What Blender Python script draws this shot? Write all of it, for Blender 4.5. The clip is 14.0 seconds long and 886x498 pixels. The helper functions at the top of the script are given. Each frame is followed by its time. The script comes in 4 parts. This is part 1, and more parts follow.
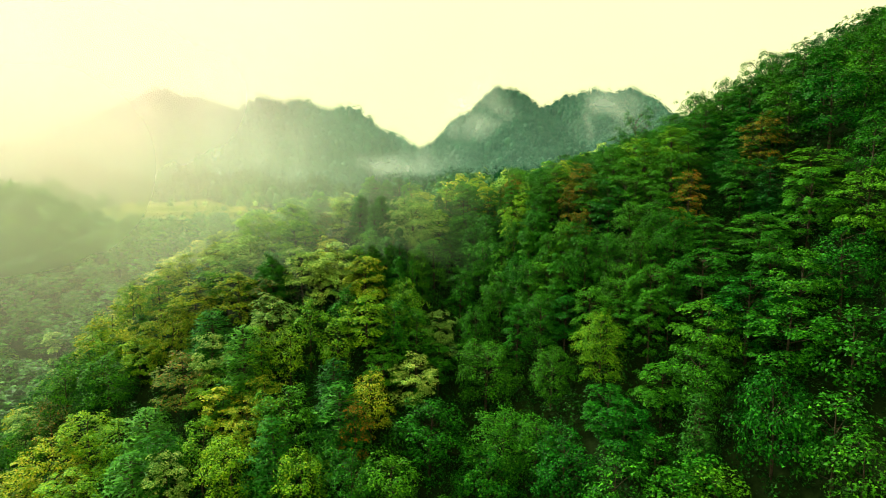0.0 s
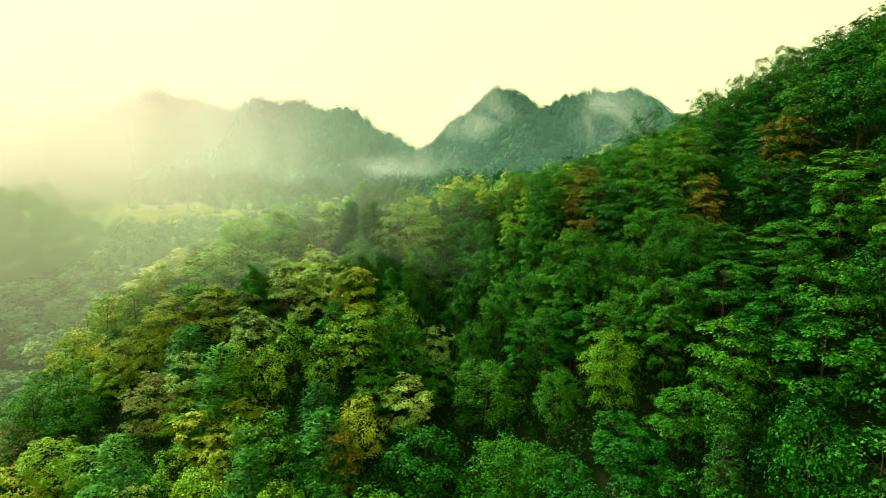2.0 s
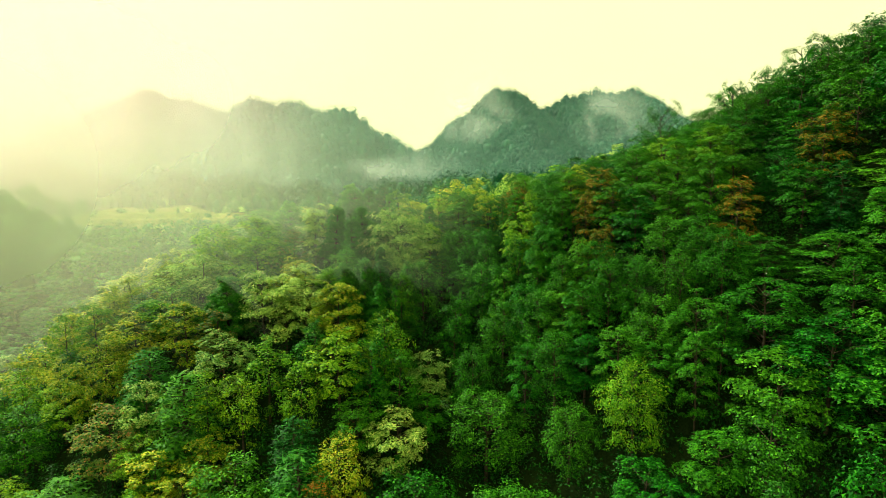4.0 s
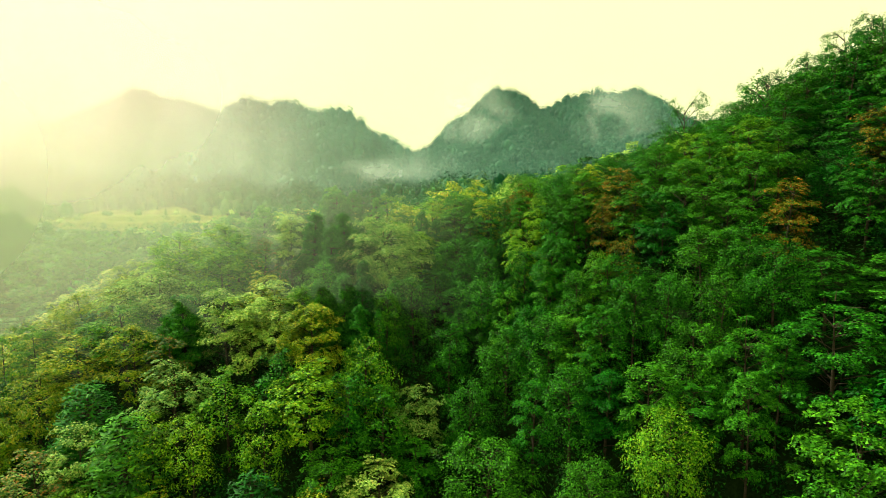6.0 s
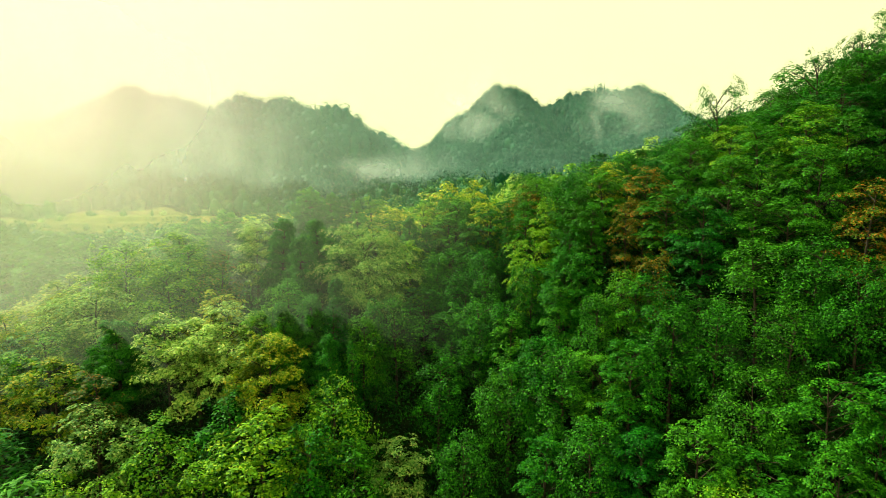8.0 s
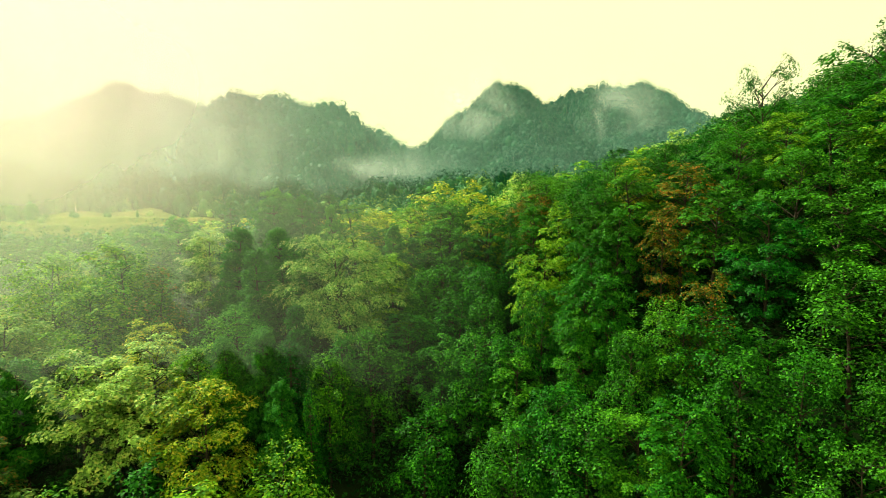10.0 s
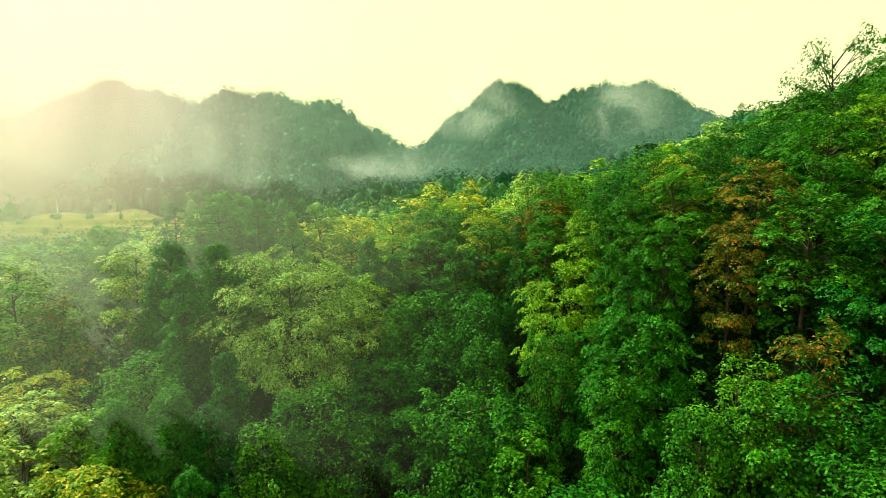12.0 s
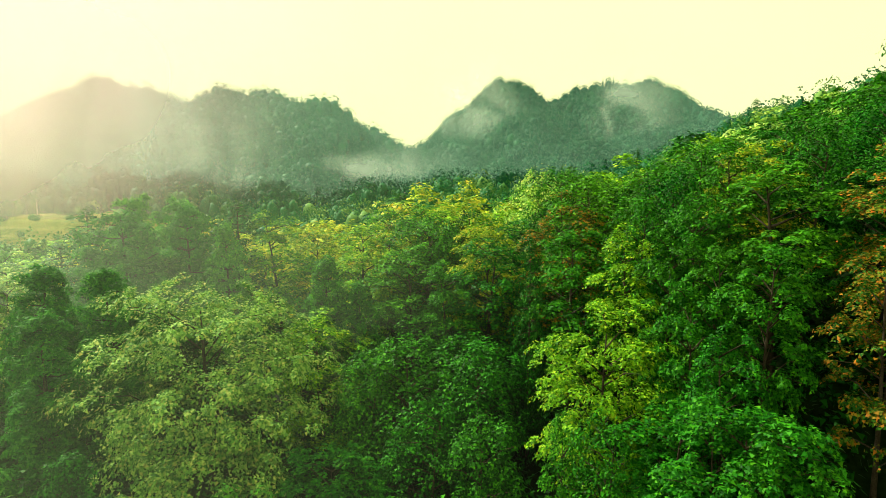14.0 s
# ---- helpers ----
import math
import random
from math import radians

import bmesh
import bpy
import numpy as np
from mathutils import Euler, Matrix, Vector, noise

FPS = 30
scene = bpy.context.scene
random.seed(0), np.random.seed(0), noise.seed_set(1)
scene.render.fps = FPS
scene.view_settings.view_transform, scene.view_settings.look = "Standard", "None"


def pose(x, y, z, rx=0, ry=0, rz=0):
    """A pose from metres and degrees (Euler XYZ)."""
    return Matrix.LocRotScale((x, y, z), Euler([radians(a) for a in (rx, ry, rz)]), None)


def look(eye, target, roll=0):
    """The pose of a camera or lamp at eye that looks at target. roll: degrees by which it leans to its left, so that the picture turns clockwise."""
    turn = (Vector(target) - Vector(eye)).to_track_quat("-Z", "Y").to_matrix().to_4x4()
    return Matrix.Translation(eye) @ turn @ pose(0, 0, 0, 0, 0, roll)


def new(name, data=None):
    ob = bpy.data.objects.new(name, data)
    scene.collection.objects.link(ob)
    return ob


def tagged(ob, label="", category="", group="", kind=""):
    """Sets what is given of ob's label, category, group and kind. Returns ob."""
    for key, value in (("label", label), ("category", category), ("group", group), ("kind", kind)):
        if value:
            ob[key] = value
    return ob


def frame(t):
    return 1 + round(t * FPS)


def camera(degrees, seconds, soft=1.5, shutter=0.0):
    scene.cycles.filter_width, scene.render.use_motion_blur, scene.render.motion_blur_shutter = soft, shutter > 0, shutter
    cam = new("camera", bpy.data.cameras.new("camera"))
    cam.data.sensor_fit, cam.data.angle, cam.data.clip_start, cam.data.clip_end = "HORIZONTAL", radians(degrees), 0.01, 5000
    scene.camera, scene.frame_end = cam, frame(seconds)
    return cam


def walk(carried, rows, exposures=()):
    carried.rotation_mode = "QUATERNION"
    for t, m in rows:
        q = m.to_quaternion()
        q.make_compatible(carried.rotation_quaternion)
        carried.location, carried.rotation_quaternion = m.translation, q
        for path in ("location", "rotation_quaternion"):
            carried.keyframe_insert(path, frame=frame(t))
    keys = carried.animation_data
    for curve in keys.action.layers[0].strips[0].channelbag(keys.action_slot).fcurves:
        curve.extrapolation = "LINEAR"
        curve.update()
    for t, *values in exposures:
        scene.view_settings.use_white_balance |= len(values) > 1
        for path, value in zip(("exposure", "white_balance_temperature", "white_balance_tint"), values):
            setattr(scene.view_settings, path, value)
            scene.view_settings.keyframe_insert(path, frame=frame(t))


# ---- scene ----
# ---------------------------------------------------------------- camera
cam = camera(75.0, 14.0, soft=0.6)
EYE, TILT = 60.0, -7.8
EXPO = 0.9
ROWS = [
    (0.0, 0.00, 0.00, 0.00, 0.00, 0.00, 0.00),
    (0.5, 0.12, 1.29, 0.28, -0.03, 0.01, -0.00),
    (1.0, 0.23, 2.62, 0.56, -0.05, 0.04, 0.01),
    (1.5, 0.34, 4.00, 0.82, -0.06, 0.06, 0.06),
    (2.0, 0.46, 5.54, 1.10, -0.07, 0.09, 0.14),
    (2.5, 0.59, 7.27, 1.41, -0.09, 0.14, 0.20),
    (3.0, 0.71, 9.26, 1.74, -0.09, 0.19, 0.20),
    (5.5, 1.46, 20.38, 3.24, -0.09, 0.34, 0.26),
    (6.0, 1.66, 22.78, 3.59, -0.11, 0.36, 0.23),
    (6.5, 1.87, 25.19, 3.92, -0.11, 0.32, 0.18),
    (7.0, 2.10, 27.66, 4.27, -0.10, 0.31, 0.19),
    (7.5, 2.34, 30.04, 4.61, -0.08, 0.28, 0.18),
    (8.0, 2.55, 32.48, 4.96, -0.08, 0.26, 0.18),
    (10.5, 3.58, 44.47, 6.55, -0.01, 0.15, 0.27),
    (11.0, 3.77, 46.89, 6.87, -0.01, 0.16, 0.23),
    (11.5, 3.98, 49.33, 7.19, 0.00, 0.17, 0.17),
    (12.0, 4.18, 51.89, 7.50, -0.00, 0.18, 0.13),
    (12.5, 4.38, 54.40, 7.79, 0.01, 0.19, 0.10),
    (13.0, 4.57, 56.99, 8.09, 0.01, 0.20, 0.09),
    (13.5, 4.75, 59.45, 8.38, 0.02, 0.21, 0.09),
    (14.0, 4.92, 61.95, 8.70, 0.03, 0.20, 0.06),
]
walk(cam, [(t, pose(0, 0, EYE, TILT, 0, 0) @ pose(x, y, z, 90 + pitch, roll, yaw)) for t, x, y, z, yaw, pitch, roll in ROWS],
     exposures=[(0.0, EXPO), (14.0, EXPO)])

# ---------------------------------------------------------------- world and sun
world = bpy.data.worlds.new("world")
scene.world = world
world.use_nodes = True
wn, wl = world.node_tree.nodes, world.node_tree.links
wn.clear()
SUN_EL, SUN_AZ = radians(44), radians(-52)      # azimuth from straight ahead, minus to the left
sky = wn.new("ShaderNodeTexSky")
sky.sky_type = "NISHITA"
sky.sun_disc = False
sky.sun_elevation, sky.sun_rotation = SUN_EL, SUN_AZ
sky.dust_density, sky.air_density = 6.0, 1.0
sky_s = wn.new("ShaderNodeMixRGB")
sky_s.blend_type = "MULTIPLY"
sky_s.inputs[0].default_value = 1.0
sky_s.inputs[2].default_value = (0.10, 0.10, 0.10, 1)
wl.new(sky.outputs[0], sky_s.inputs[1])
# thin bright cloud cover, cream where the low sun soaks it
cloud = wn.new("ShaderNodeTexNoise")
cloud.inputs["Scale"].default_value = 1.6
cloud.inputs["Detail"].default_value = 4
ramp = wn.new("ShaderNodeValToRGB")
ramp.color_ramp.elements[0].color = (1.17, 1.14, 0.53, 1)
ramp.color_ramp.elements[1].color = (1.27, 1.24, 0.57, 1)
ramp.color_ramp.elements[0].position, ramp.color_ramp.elements[1].position = 0.3, 0.7
wl.new(cloud.outputs[0], ramp.inputs[0])
mixw = wn.new("ShaderNodeMixRGB")
mixw.inputs[0].default_value = 0.9
wl.new(sky_s.outputs[0], mixw.inputs[1])
wl.new(ramp.outputs[0], mixw.inputs[2])
way = wn.new("ShaderNodeTexCoord")
near_sun = wn.new("ShaderNodeVectorMath")
near_sun.operation = "DOT_PRODUCT"
near_sun.inputs[1].default_value = (math.sin(SUN_AZ) * math.cos(SUN_EL), math.cos(SUN_AZ) * math.cos(SUN_EL), math.sin(SUN_EL))
wl.new(way.outputs["Generated"], near_sun.inputs[0])
halo = wn.new("ShaderNodeMapRange")
halo.interpolation_type = "SMOOTHSTEP"
halo.inputs[1].default_value, halo.inputs[2].default_value = 0.55, 1.0
wl.new(near_sun.outputs["Value"], halo.inputs[0])
glow = wn.new("ShaderNodeMixRGB")
glow.blend_type = "ADD"
glow.inputs[2].default_value = (0.12, 0.12, 0.10, 1)
wl.new(halo.outputs[0], glow.inputs[0])
wl.new(mixw.outputs[0], glow.inputs[1])
bg = wn.new("ShaderNodeBackground")
bg.inputs[1].default_value = 0.64
wl.new(glow.outputs[0], bg.inputs[0])
wo = wn.new("ShaderNodeOutputWorld")
wl.new(bg.outputs[0], wo.inputs[0])

sun = new("sun", bpy.data.lights.new("sun", "SUN"))
sun.data.energy, sun.data.angle, sun.data.color = 5.0, radians(7), (1.0, 0.97, 0.72)
SUN_DIR = Vector((math.sin(SUN_AZ) * math.cos(SUN_EL), math.cos(SUN_AZ) * math.cos(SUN_EL), math.sin(SUN_EL)))
sun.matrix_world = look(SUN_DIR * 900, (0, 0, 0))


# ---------------------------------------------------------------- materials
def material(name):
    m = bpy.data.materials.new(name)
    m.use_nodes = True
    m.node_tree.nodes.clear()
    return m, m.node_tree.nodes, m.node_tree.links


def leaf_material(name, dark, mid, light, tip, tip_share=0.12, through_light=0.27, patch=0.55, swing=1.1):
    """Foliage: every leaf a tone of its own, every tree a shade of its own, some leaves turned to the tip colour."""
    m, n, l = material(name)
    geo, info = n.new("ShaderNodeNewGeometry"), n.new("ShaderNodeObjectInfo")
    r = n.new("ShaderNodeValToRGB")
    e = r.color_ramp.elements
    e[0].position, e[0].color = 0.0, (*dark, 1)
    e[1].position, e[1].color = 1.0, (*tip, 1)
    a = e.new(0.45)
    a.color = (*mid, 1)
    b = e.new(1.0 - tip_share)
    b.color = (*light, 1)
    l.new(geo.outputs["Random Per Island"], r.inputs[0])
    # patches of older and younger leaves through the crown
    tc, nz = n.new("ShaderNodeTexCoord"), n.new("ShaderNodeTexNoise")
    nz.inputs["Scale"].default_value, nz.inputs["Detail"].default_value = patch, 3
    l.new(tc.outputs["Object"], nz.inputs["Vector"])
    hsv = n.new("ShaderNodeHueSaturation")
    hue = n.new("ShaderNodeMapRange")
    hue.inputs[3].default_value, hue.inputs[4].default_value = 0.480, 0.508
    l.new(info.outputs["Random"], hue.inputs[0])
    val = n.new("ShaderNodeMath")
    val.operation = "MULTIPLY_ADD"
    val.inputs[1].default_value, val.inputs[2].default_value = swing, 0.97 - 0.5 * swing
    l.new(nz.outputs[0], val.inputs[0])
    per = n.new("ShaderNodeMapRange")
    per.inputs[3].default_value, per.inputs[4].default_value = 1.2, 0.72
    l.new(info.outputs["Random"], per.inputs[0])
    mul = n.new("ShaderNodeMath")
    mul.operation = "MULTIPLY"
    l.new(val.outputs[0], mul.inputs[0])
    l.new(per.outputs[0], mul.inputs[1])
    l.new(r.outputs[0], hsv.inputs["Color"])
    l.new(hue.outputs[0], hsv.inputs["Hue"])
    l.new(mul.outputs[0], hsv.inputs["Value"])
    p = n.new("ShaderNodeBsdfPrincipled")
    p.inputs["Roughness"].default_value = 0.55
    p.inputs["Specular IOR Level"].default_value = 0.06
    t = n.new("ShaderNodeBsdfTranslucent")
    mx, out = n.new("ShaderNodeMixShader"), n.new("ShaderNodeOutputMaterial")
    mx.inputs[0].default_value = through_light
    l.new(hsv.outputs[0], p.inputs["Base Color"])
    l.new(hsv.outputs[0], t.inputs["Color"])
    l.new(p.outputs[0], mx.inputs[1])
    l.new(t.outputs[0], mx.inputs[2])
    l.new(mx.outputs[0], out.inputs[0])
    return m


def rough_material(name, one, two, scale, rough=0.9, bump=0.4):
    """A dull natural surface of two tones at two scales."""
    m, n, l = material(name)
    tc = n.new("ShaderNodeTexCoord")
    big, fine = n.new("ShaderNodeTexNoise"), n.new("ShaderNodeTexNoise")
    big.inputs["Scale"].default_value, fine.inputs["Scale"].default_value = scale, scale * 9
    big.inputs["Detail"].default_value = fine.inputs["Detail"].default_value = 5
    l.new(tc.outputs["Object"], big.inputs["Vector"])
    l.new(tc.outputs["Object"], fine.inputs["Vector"])
    add = n.new("ShaderNodeMath")
    add.operation = "MULTIPLY_ADD"
    add.inputs[1].default_value = 0.5
    l.new(fine.outputs[0], add.inputs[0])
    half = n.new("ShaderNodeMath")
    half.operation = "MULTIPLY"
    half.inputs[1].default_value = 0.55
    l.new(big.outputs[0], half.inputs[0])
    l.new(half.outputs[0], add.inputs[2])
    r = n.new("ShaderNodeValToRGB")
    r.color_ramp.elements[0].position, r.color_ramp.elements[0].color = 0.38, (*one, 1)
    r.color_ramp.elements[1].position, r.color_ramp.elements[1].color = 0.66, (*two, 1)
    l.new(add.outputs[0], r.inputs[0])
    p, out = n.new("ShaderNodeBsdfPrincipled"), n.new("ShaderNodeOutputMaterial")
    p.inputs["Roughness"].default_value = rough
    p.inputs["Specular IOR Level"].default_value = 0.03
    bp = n.new("ShaderNodeBump")
    bp.inputs["Strength"].default_value = bump
    l.new(fine.outputs[0], bp.inputs["Height"])
    l.new(bp.outputs[0], p.inputs["Normal"])
    l.new(r.outputs[0], p.inputs["Base Color"])
    l.new(p.outputs[0], out.inputs[0])
    return m


def mist_material(name, strength, scale, low, high, ragged=0.5, left=0.0, clear_x=0, thick_x=-140, base=1.0, tone=(0.70, 0.93, 0.96)):
    """Water droplets in the air: cool tint of hazy light put into tone, lit from both sides, thin at the top and torn
    by a noise.
    """
    m, n, l = material(name)
    tc = n.new("ShaderNodeTexCoord")
    sep = n.new("ShaderNodeSeparateXYZ")
    l.new(tc.outputs["Object"], sep.inputs[0])
    mp = n.new("ShaderNodeMapping")
    mp.inputs["Scale"].default_value = (1.0, 1.0, 0.62)
    l.new(tc.outputs["Object"], mp.inputs[0])
    nz = n.new("ShaderNodeTexNoise")
    nz.inputs["Scale"].default_value, nz.inputs["Detail"].default_value = scale, 6
    nz.inputs["Distortion"].default_value = 0.6
    l.new(mp.outputs[0], nz.inputs["Vector"])
    torn = n.new("ShaderNodeMapRange")
    torn.interpolation_type = "SMOOTHSTEP"
    torn.inputs[1].default_value, torn.inputs[2].default_value = 0.5 - 0.28 * (1.1 - ragged), 0.5 + 0.3
    torn.inputs[3].default_value = 1.0 - ragged
    l.new(nz.outputs[0], torn.inputs[0])
    fall = n.new("ShaderNodeMapRange")
    fall.interpolation_type = "SMOOTHSTEP"
    fall.inputs[1].default_value, fall.inputs[2].default_value = low, high
    fall.inputs[3].default_value, fall.inputs[4].default_value = 1.0, 0.0
    l.new(sep.outputs[2], fall.inputs[0])
    side = n.new("ShaderNodeMapRange")
    side.interpolation_type = "SMOOTHSTEP"
    side.inputs[1].default_value, side.inputs[2].default_value = thick_x, clear_x
    side.inputs[3].default_value, side.inputs[4].default_value = 1.0 + left, base
    l.new(sep.outputs[0], side.inputs[0])
    a, b, c = (n.new("ShaderNodeMath") for _ in range(3))
    for q in (a, b, c):
        q.operation = "MULTIPLY"
    l.new(torn.outputs[0], a.inputs[0])
    l.new(fall.outputs[0], a.inputs[1])
    l.new(a.outputs[0], b.inputs[0])
    l.new(side.outputs[0], b.inputs[1])
    l.new(b.outputs[0], c.inputs[0])
    c.inputs[1].default_value = strength
    c.use_clamp = True
    d, t, half = n.new("ShaderNodeBsdfDiffuse"), n.new("ShaderNodeBsdfTranslucent"), n.new("ShaderNodeMixShader")
    d.inputs[0].default_value = t.inputs[0].default_value = (*tone, 1)
    half.inputs[0].default_value = 0.5
    l.new(d.outputs[0], half.inputs[1])
    l.new(t.outputs[0], half.inputs[2])
    clear, mx, out = n.new("ShaderNodeBsdfTransparent"), n.new("ShaderNodeMixShader"), n.new("ShaderNodeOutputMaterial")
    l.new(c.outputs[0], mx.inputs[0])
    l.new(clear.outputs[0], mx.inputs[1])
    l.new(half.outputs[0], mx.inputs[2])
    l.new(mx.outputs[0], out.inputs[0])
    return m


LEAF = {
    "deep": leaf_material("deep_green_leaves", (0.002, 0.03, 0.002), (0.008, 0.109, 0.004), (0.021, 0.21, 0.005), (0.052, 0.302, 0.008), through_light=0.2),
    "fresh": leaf_material("fresh_green_leaves", (0.004, 0.051, 0.002), (0.019, 0.164, 0.005), (0.047, 0.273, 0.007), (0.093, 0.342, 0.009)),
    "pale": leaf_material("pale_green_leaves", (0.039, 0.14, 0.025), (0.172, 0.4, 0.062), (0.328, 0.57, 0.106), (0.468, 0.52, 0.125), 0.22),
    "yellow": leaf_material("yellowing_leaves", (0.04, 0.151, 0.006), (0.181, 0.356, 0.012), (0.363, 0.486, 0.02), (0.554, 0.464, 0.03), 0.25),
    "olive": leaf_material("yellow_green_leaves", (0.018, 0.11, 0.004), (0.076, 0.285, 0.007), (0.16, 0.417, 0.01), (0.285, 0.439, 0.016), 0.2),
    "orange": leaf_material("orange_turning_leaves", (0.005, 0.063, 0.005), (0.04, 0.144, 0.008), (0.16, 0.189, 0.012), (0.4, 0.144, 0.012), 0.36),
    "rust": leaf_material("rusty_leaves", (0.016, 0.09, 0.012), (0.06, 0.18, 0.02), (0.14, 0.22, 0.03), (0.31, 0.16, 0.03), 0.3),
    # ridge tones: teal tint of distance haze put into the leaf colour
    "ridge": leaf_material("haze_tinted_ridge_foliage", (0.003, 0.058, 0.030), (0.004, 0.070, 0.036), (0.006, 0.082, 0.041), (0.009, 0.095, 0.046), through_light=0.1, patch=0.04, swing=0.8),
    "ridge_pale": leaf_material("pale_haze_tinted_ridge_foliage", (0.006, 0.078, 0.036), (0.009, 0.092, 0.041), (0.013, 0.108, 0.046), (0.018, 0.122, 0.05), through_light=0.1, patch=0.04, swing=0.8),
    "valley_green": leaf_material("valley_tree_foliage", (0.008, 0.085, 0.024), (0.015, 0.115, 0.03), (0.028, 0.15, 0.036), (0.049, 0.18, 0.04), through_light=0.15, patch=0.06, swing=0.9),
    "valley_pale": leaf_material("pale_valley_foliage", (0.04, 0.15, 0.035), (0.068, 0.2, 0.045), (0.104, 0.25, 0.05), (0.16, 0.28, 0.06), through_light=0.15, patch=0.06, swing=0.9),
    # undergrowth: shade of the gaps between crowns put into the leaf colour
    "shade_shrub": leaf_material("gap_shade_shrub_leaves", (0.001, 0.02, 0.002), (0.005, 0.062, 0.004), (0.013, 0.115, 0.006), (0.03, 0.18, 0.01), through_light=0.15),
    "pine": leaf_material("soft_pine_needles", (0.011, 0.109, 0.01), (0.029, 0.212, 0.016), (0.056, 0.293, 0.019), (0.095, 0.366, 0.022), through_light=0.38),
    "needle": leaf_material("dark_conifer_needles", (0.002, 0.041, 0.005), (0.006, 0.086, 0.008), (0.013, 0.138, 0.011), (0.032, 0.196, 0.013), through_light=0.2),
}
BARK = rough_material("grey_brown_bark", (0.02, 0.017, 0.012), (0.075, 0.06, 0.045), 3.0)
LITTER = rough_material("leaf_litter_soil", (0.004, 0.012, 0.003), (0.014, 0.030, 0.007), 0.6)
BLEACHED = rough_material("bleached_dead_wood", (0.28, 0.26, 0.2), (0.5, 0.47, 0.38), 2.0)
GRASS = rough_material("meadow_grass", (0.08, 0.12, 0.02), (0.24, 0.22, 0.06), 0.1, 1.0)


# ---------------------------------------------------------------- lie of the land
def smooth(v):
    """A soft step from 0 to 1."""
    return 1.0 / (1.0 + np.exp(-np.clip(v, -30, 30)))


def soft_max(*layers, k=5.0):
    s = np.stack(np.broadcast_arrays(*layers))
    top = s.max(0)
    return top + k * np.log(np.exp((s - top) / k).sum(0))


def spur_top(x, y):
    """Height of the tree tops on the spur that faces the camera."""
    x, y = np.asarray(x, float), np.asarray(y, float)
    yc = np.clip(y, 40, 96)
    u, v = np.clip(x, -62, 46) / 50.0, (yc - 78) / 25.0
    z = (54.0 + 10.47 * u + 15.17 * v + 6.74 * u * u - 6.12 * u * v - 9.43 * v * v + 14.09 * u ** 3
         - 4.06 * u * u * v - 2.2 * u * v * v - 3.82 * v ** 3)
    gully = 5.56 * np.exp(-((x - 4) / 8) ** 2) * smooth((92 - y) / 3)
    return z - gully + 1.05 * np.minimum(x + 62, 0) + 0.36 * np.maximum(x - 46, 0) + 0.3 * np.maximum(x - 60, 0) - 4.61 * smooth((x - 36) / 3)


def back_top(x, y):
    """Height of the tree tops behind the spur: valley, terrace, and the far ridges."""
    x, y = np.asarray(x, float), np.asarray(y, float)
    floor = 44 + 9.5 * smooth((x + 22) / 12) + 14 * np.exp(-((x + 152) / 30) ** 2 - ((y - 188) / 22) ** 2) + 0.1 * np.clip(y - 240, 0, 60)
    floor = floor - 5 * np.exp(-((y - 213) / 20) ** 2) * smooth((-x - 50) / 8) * smooth((x + 128) / 8)
    cut = smooth((-x - 48) / 6)
    floor = floor * (1 - cut) + cut * (14 + (floor - 14) * smooth((y - 156) / 8))
    left_crest = 78 + 28 * np.exp(-((x + 88) / 47) ** 2) + 35 * np.exp(-((x + 192) / 66) ** 2) + 3 * np.sin(x / 11.0)
    left = left_crest - 0.44 * np.maximum(408 - y, 0) - 0.5 * np.maximum(y - 408, 0)
    right_crest = 82 + 48 * np.exp(-((x - 48) / 42) ** 2) + 52 * np.exp(-((x - 150) / 68) ** 2) + 3 * np.sin(x / 9.0 + 1)
    yr = 560 - 0.2 * np.clip(x - 48, -100, 200)
    right = right_crest - 0.34 * np.maximum(yr - y, 0) - 0.5 * np.maximum(y - yr, 0)
    flank_x = 60 + 0.33 * (y - 92)
    flank = 74.8 + 0.035 * (y - 92) - 0.44 * np.maximum(flank_x - x, 0) + 0.12 * np.maximum(x - flank_x, 0)
    flank = np.where(y > 430, flank - 0.3 * (y - 430), flank)
    swell = 1.8 * np.sin(x * 0.19 + 1.3 * np.sin(y * 0.11)) + 1.4 * np.sin(y * 0.23 + x * 0.07)
    return soft_max(floor, left, right, flank, k=4.0) + swell


def canopy(x, y):
    near = smooth((114 - np.asarray(y, float)) / 4) * smooth((np.asarray(x, float) + 70) / 4)
    z = near * spur_top(x, y) + (1 - near) * back_top(x, y)
    return soft_max(z, np.full_like(z, 8.0), k=3.0)


TREE_H = 8.4


def meadow(x, y):
    """1 on the open terrace in the valley, 0 in the woods."""
    return smooth((1 - ((x + 128) / 60) ** 2 - ((y - 250) / 25) ** 2 + 0.25 * np.sin(x * 0.21) + 0.3 * np.sin(x * 0.07 + y * 0.13)) * 5)


def ground(x, y):
    z = canopy(x, y) - TREE_H
    m = meadow(np.asarray(x, float), np.asarray(y, float))
    step = np.asarray(y, float) / 10.0 + 0.25 * np.sin(np.asarray(x, float) * 0.04)
    level = np.floor(step) + smooth((step - np.floor(step) - 0.85) * 40)     # terraced fields
    return z * (1 - m) + m * (40.5 + 1.7 * (level - 24))


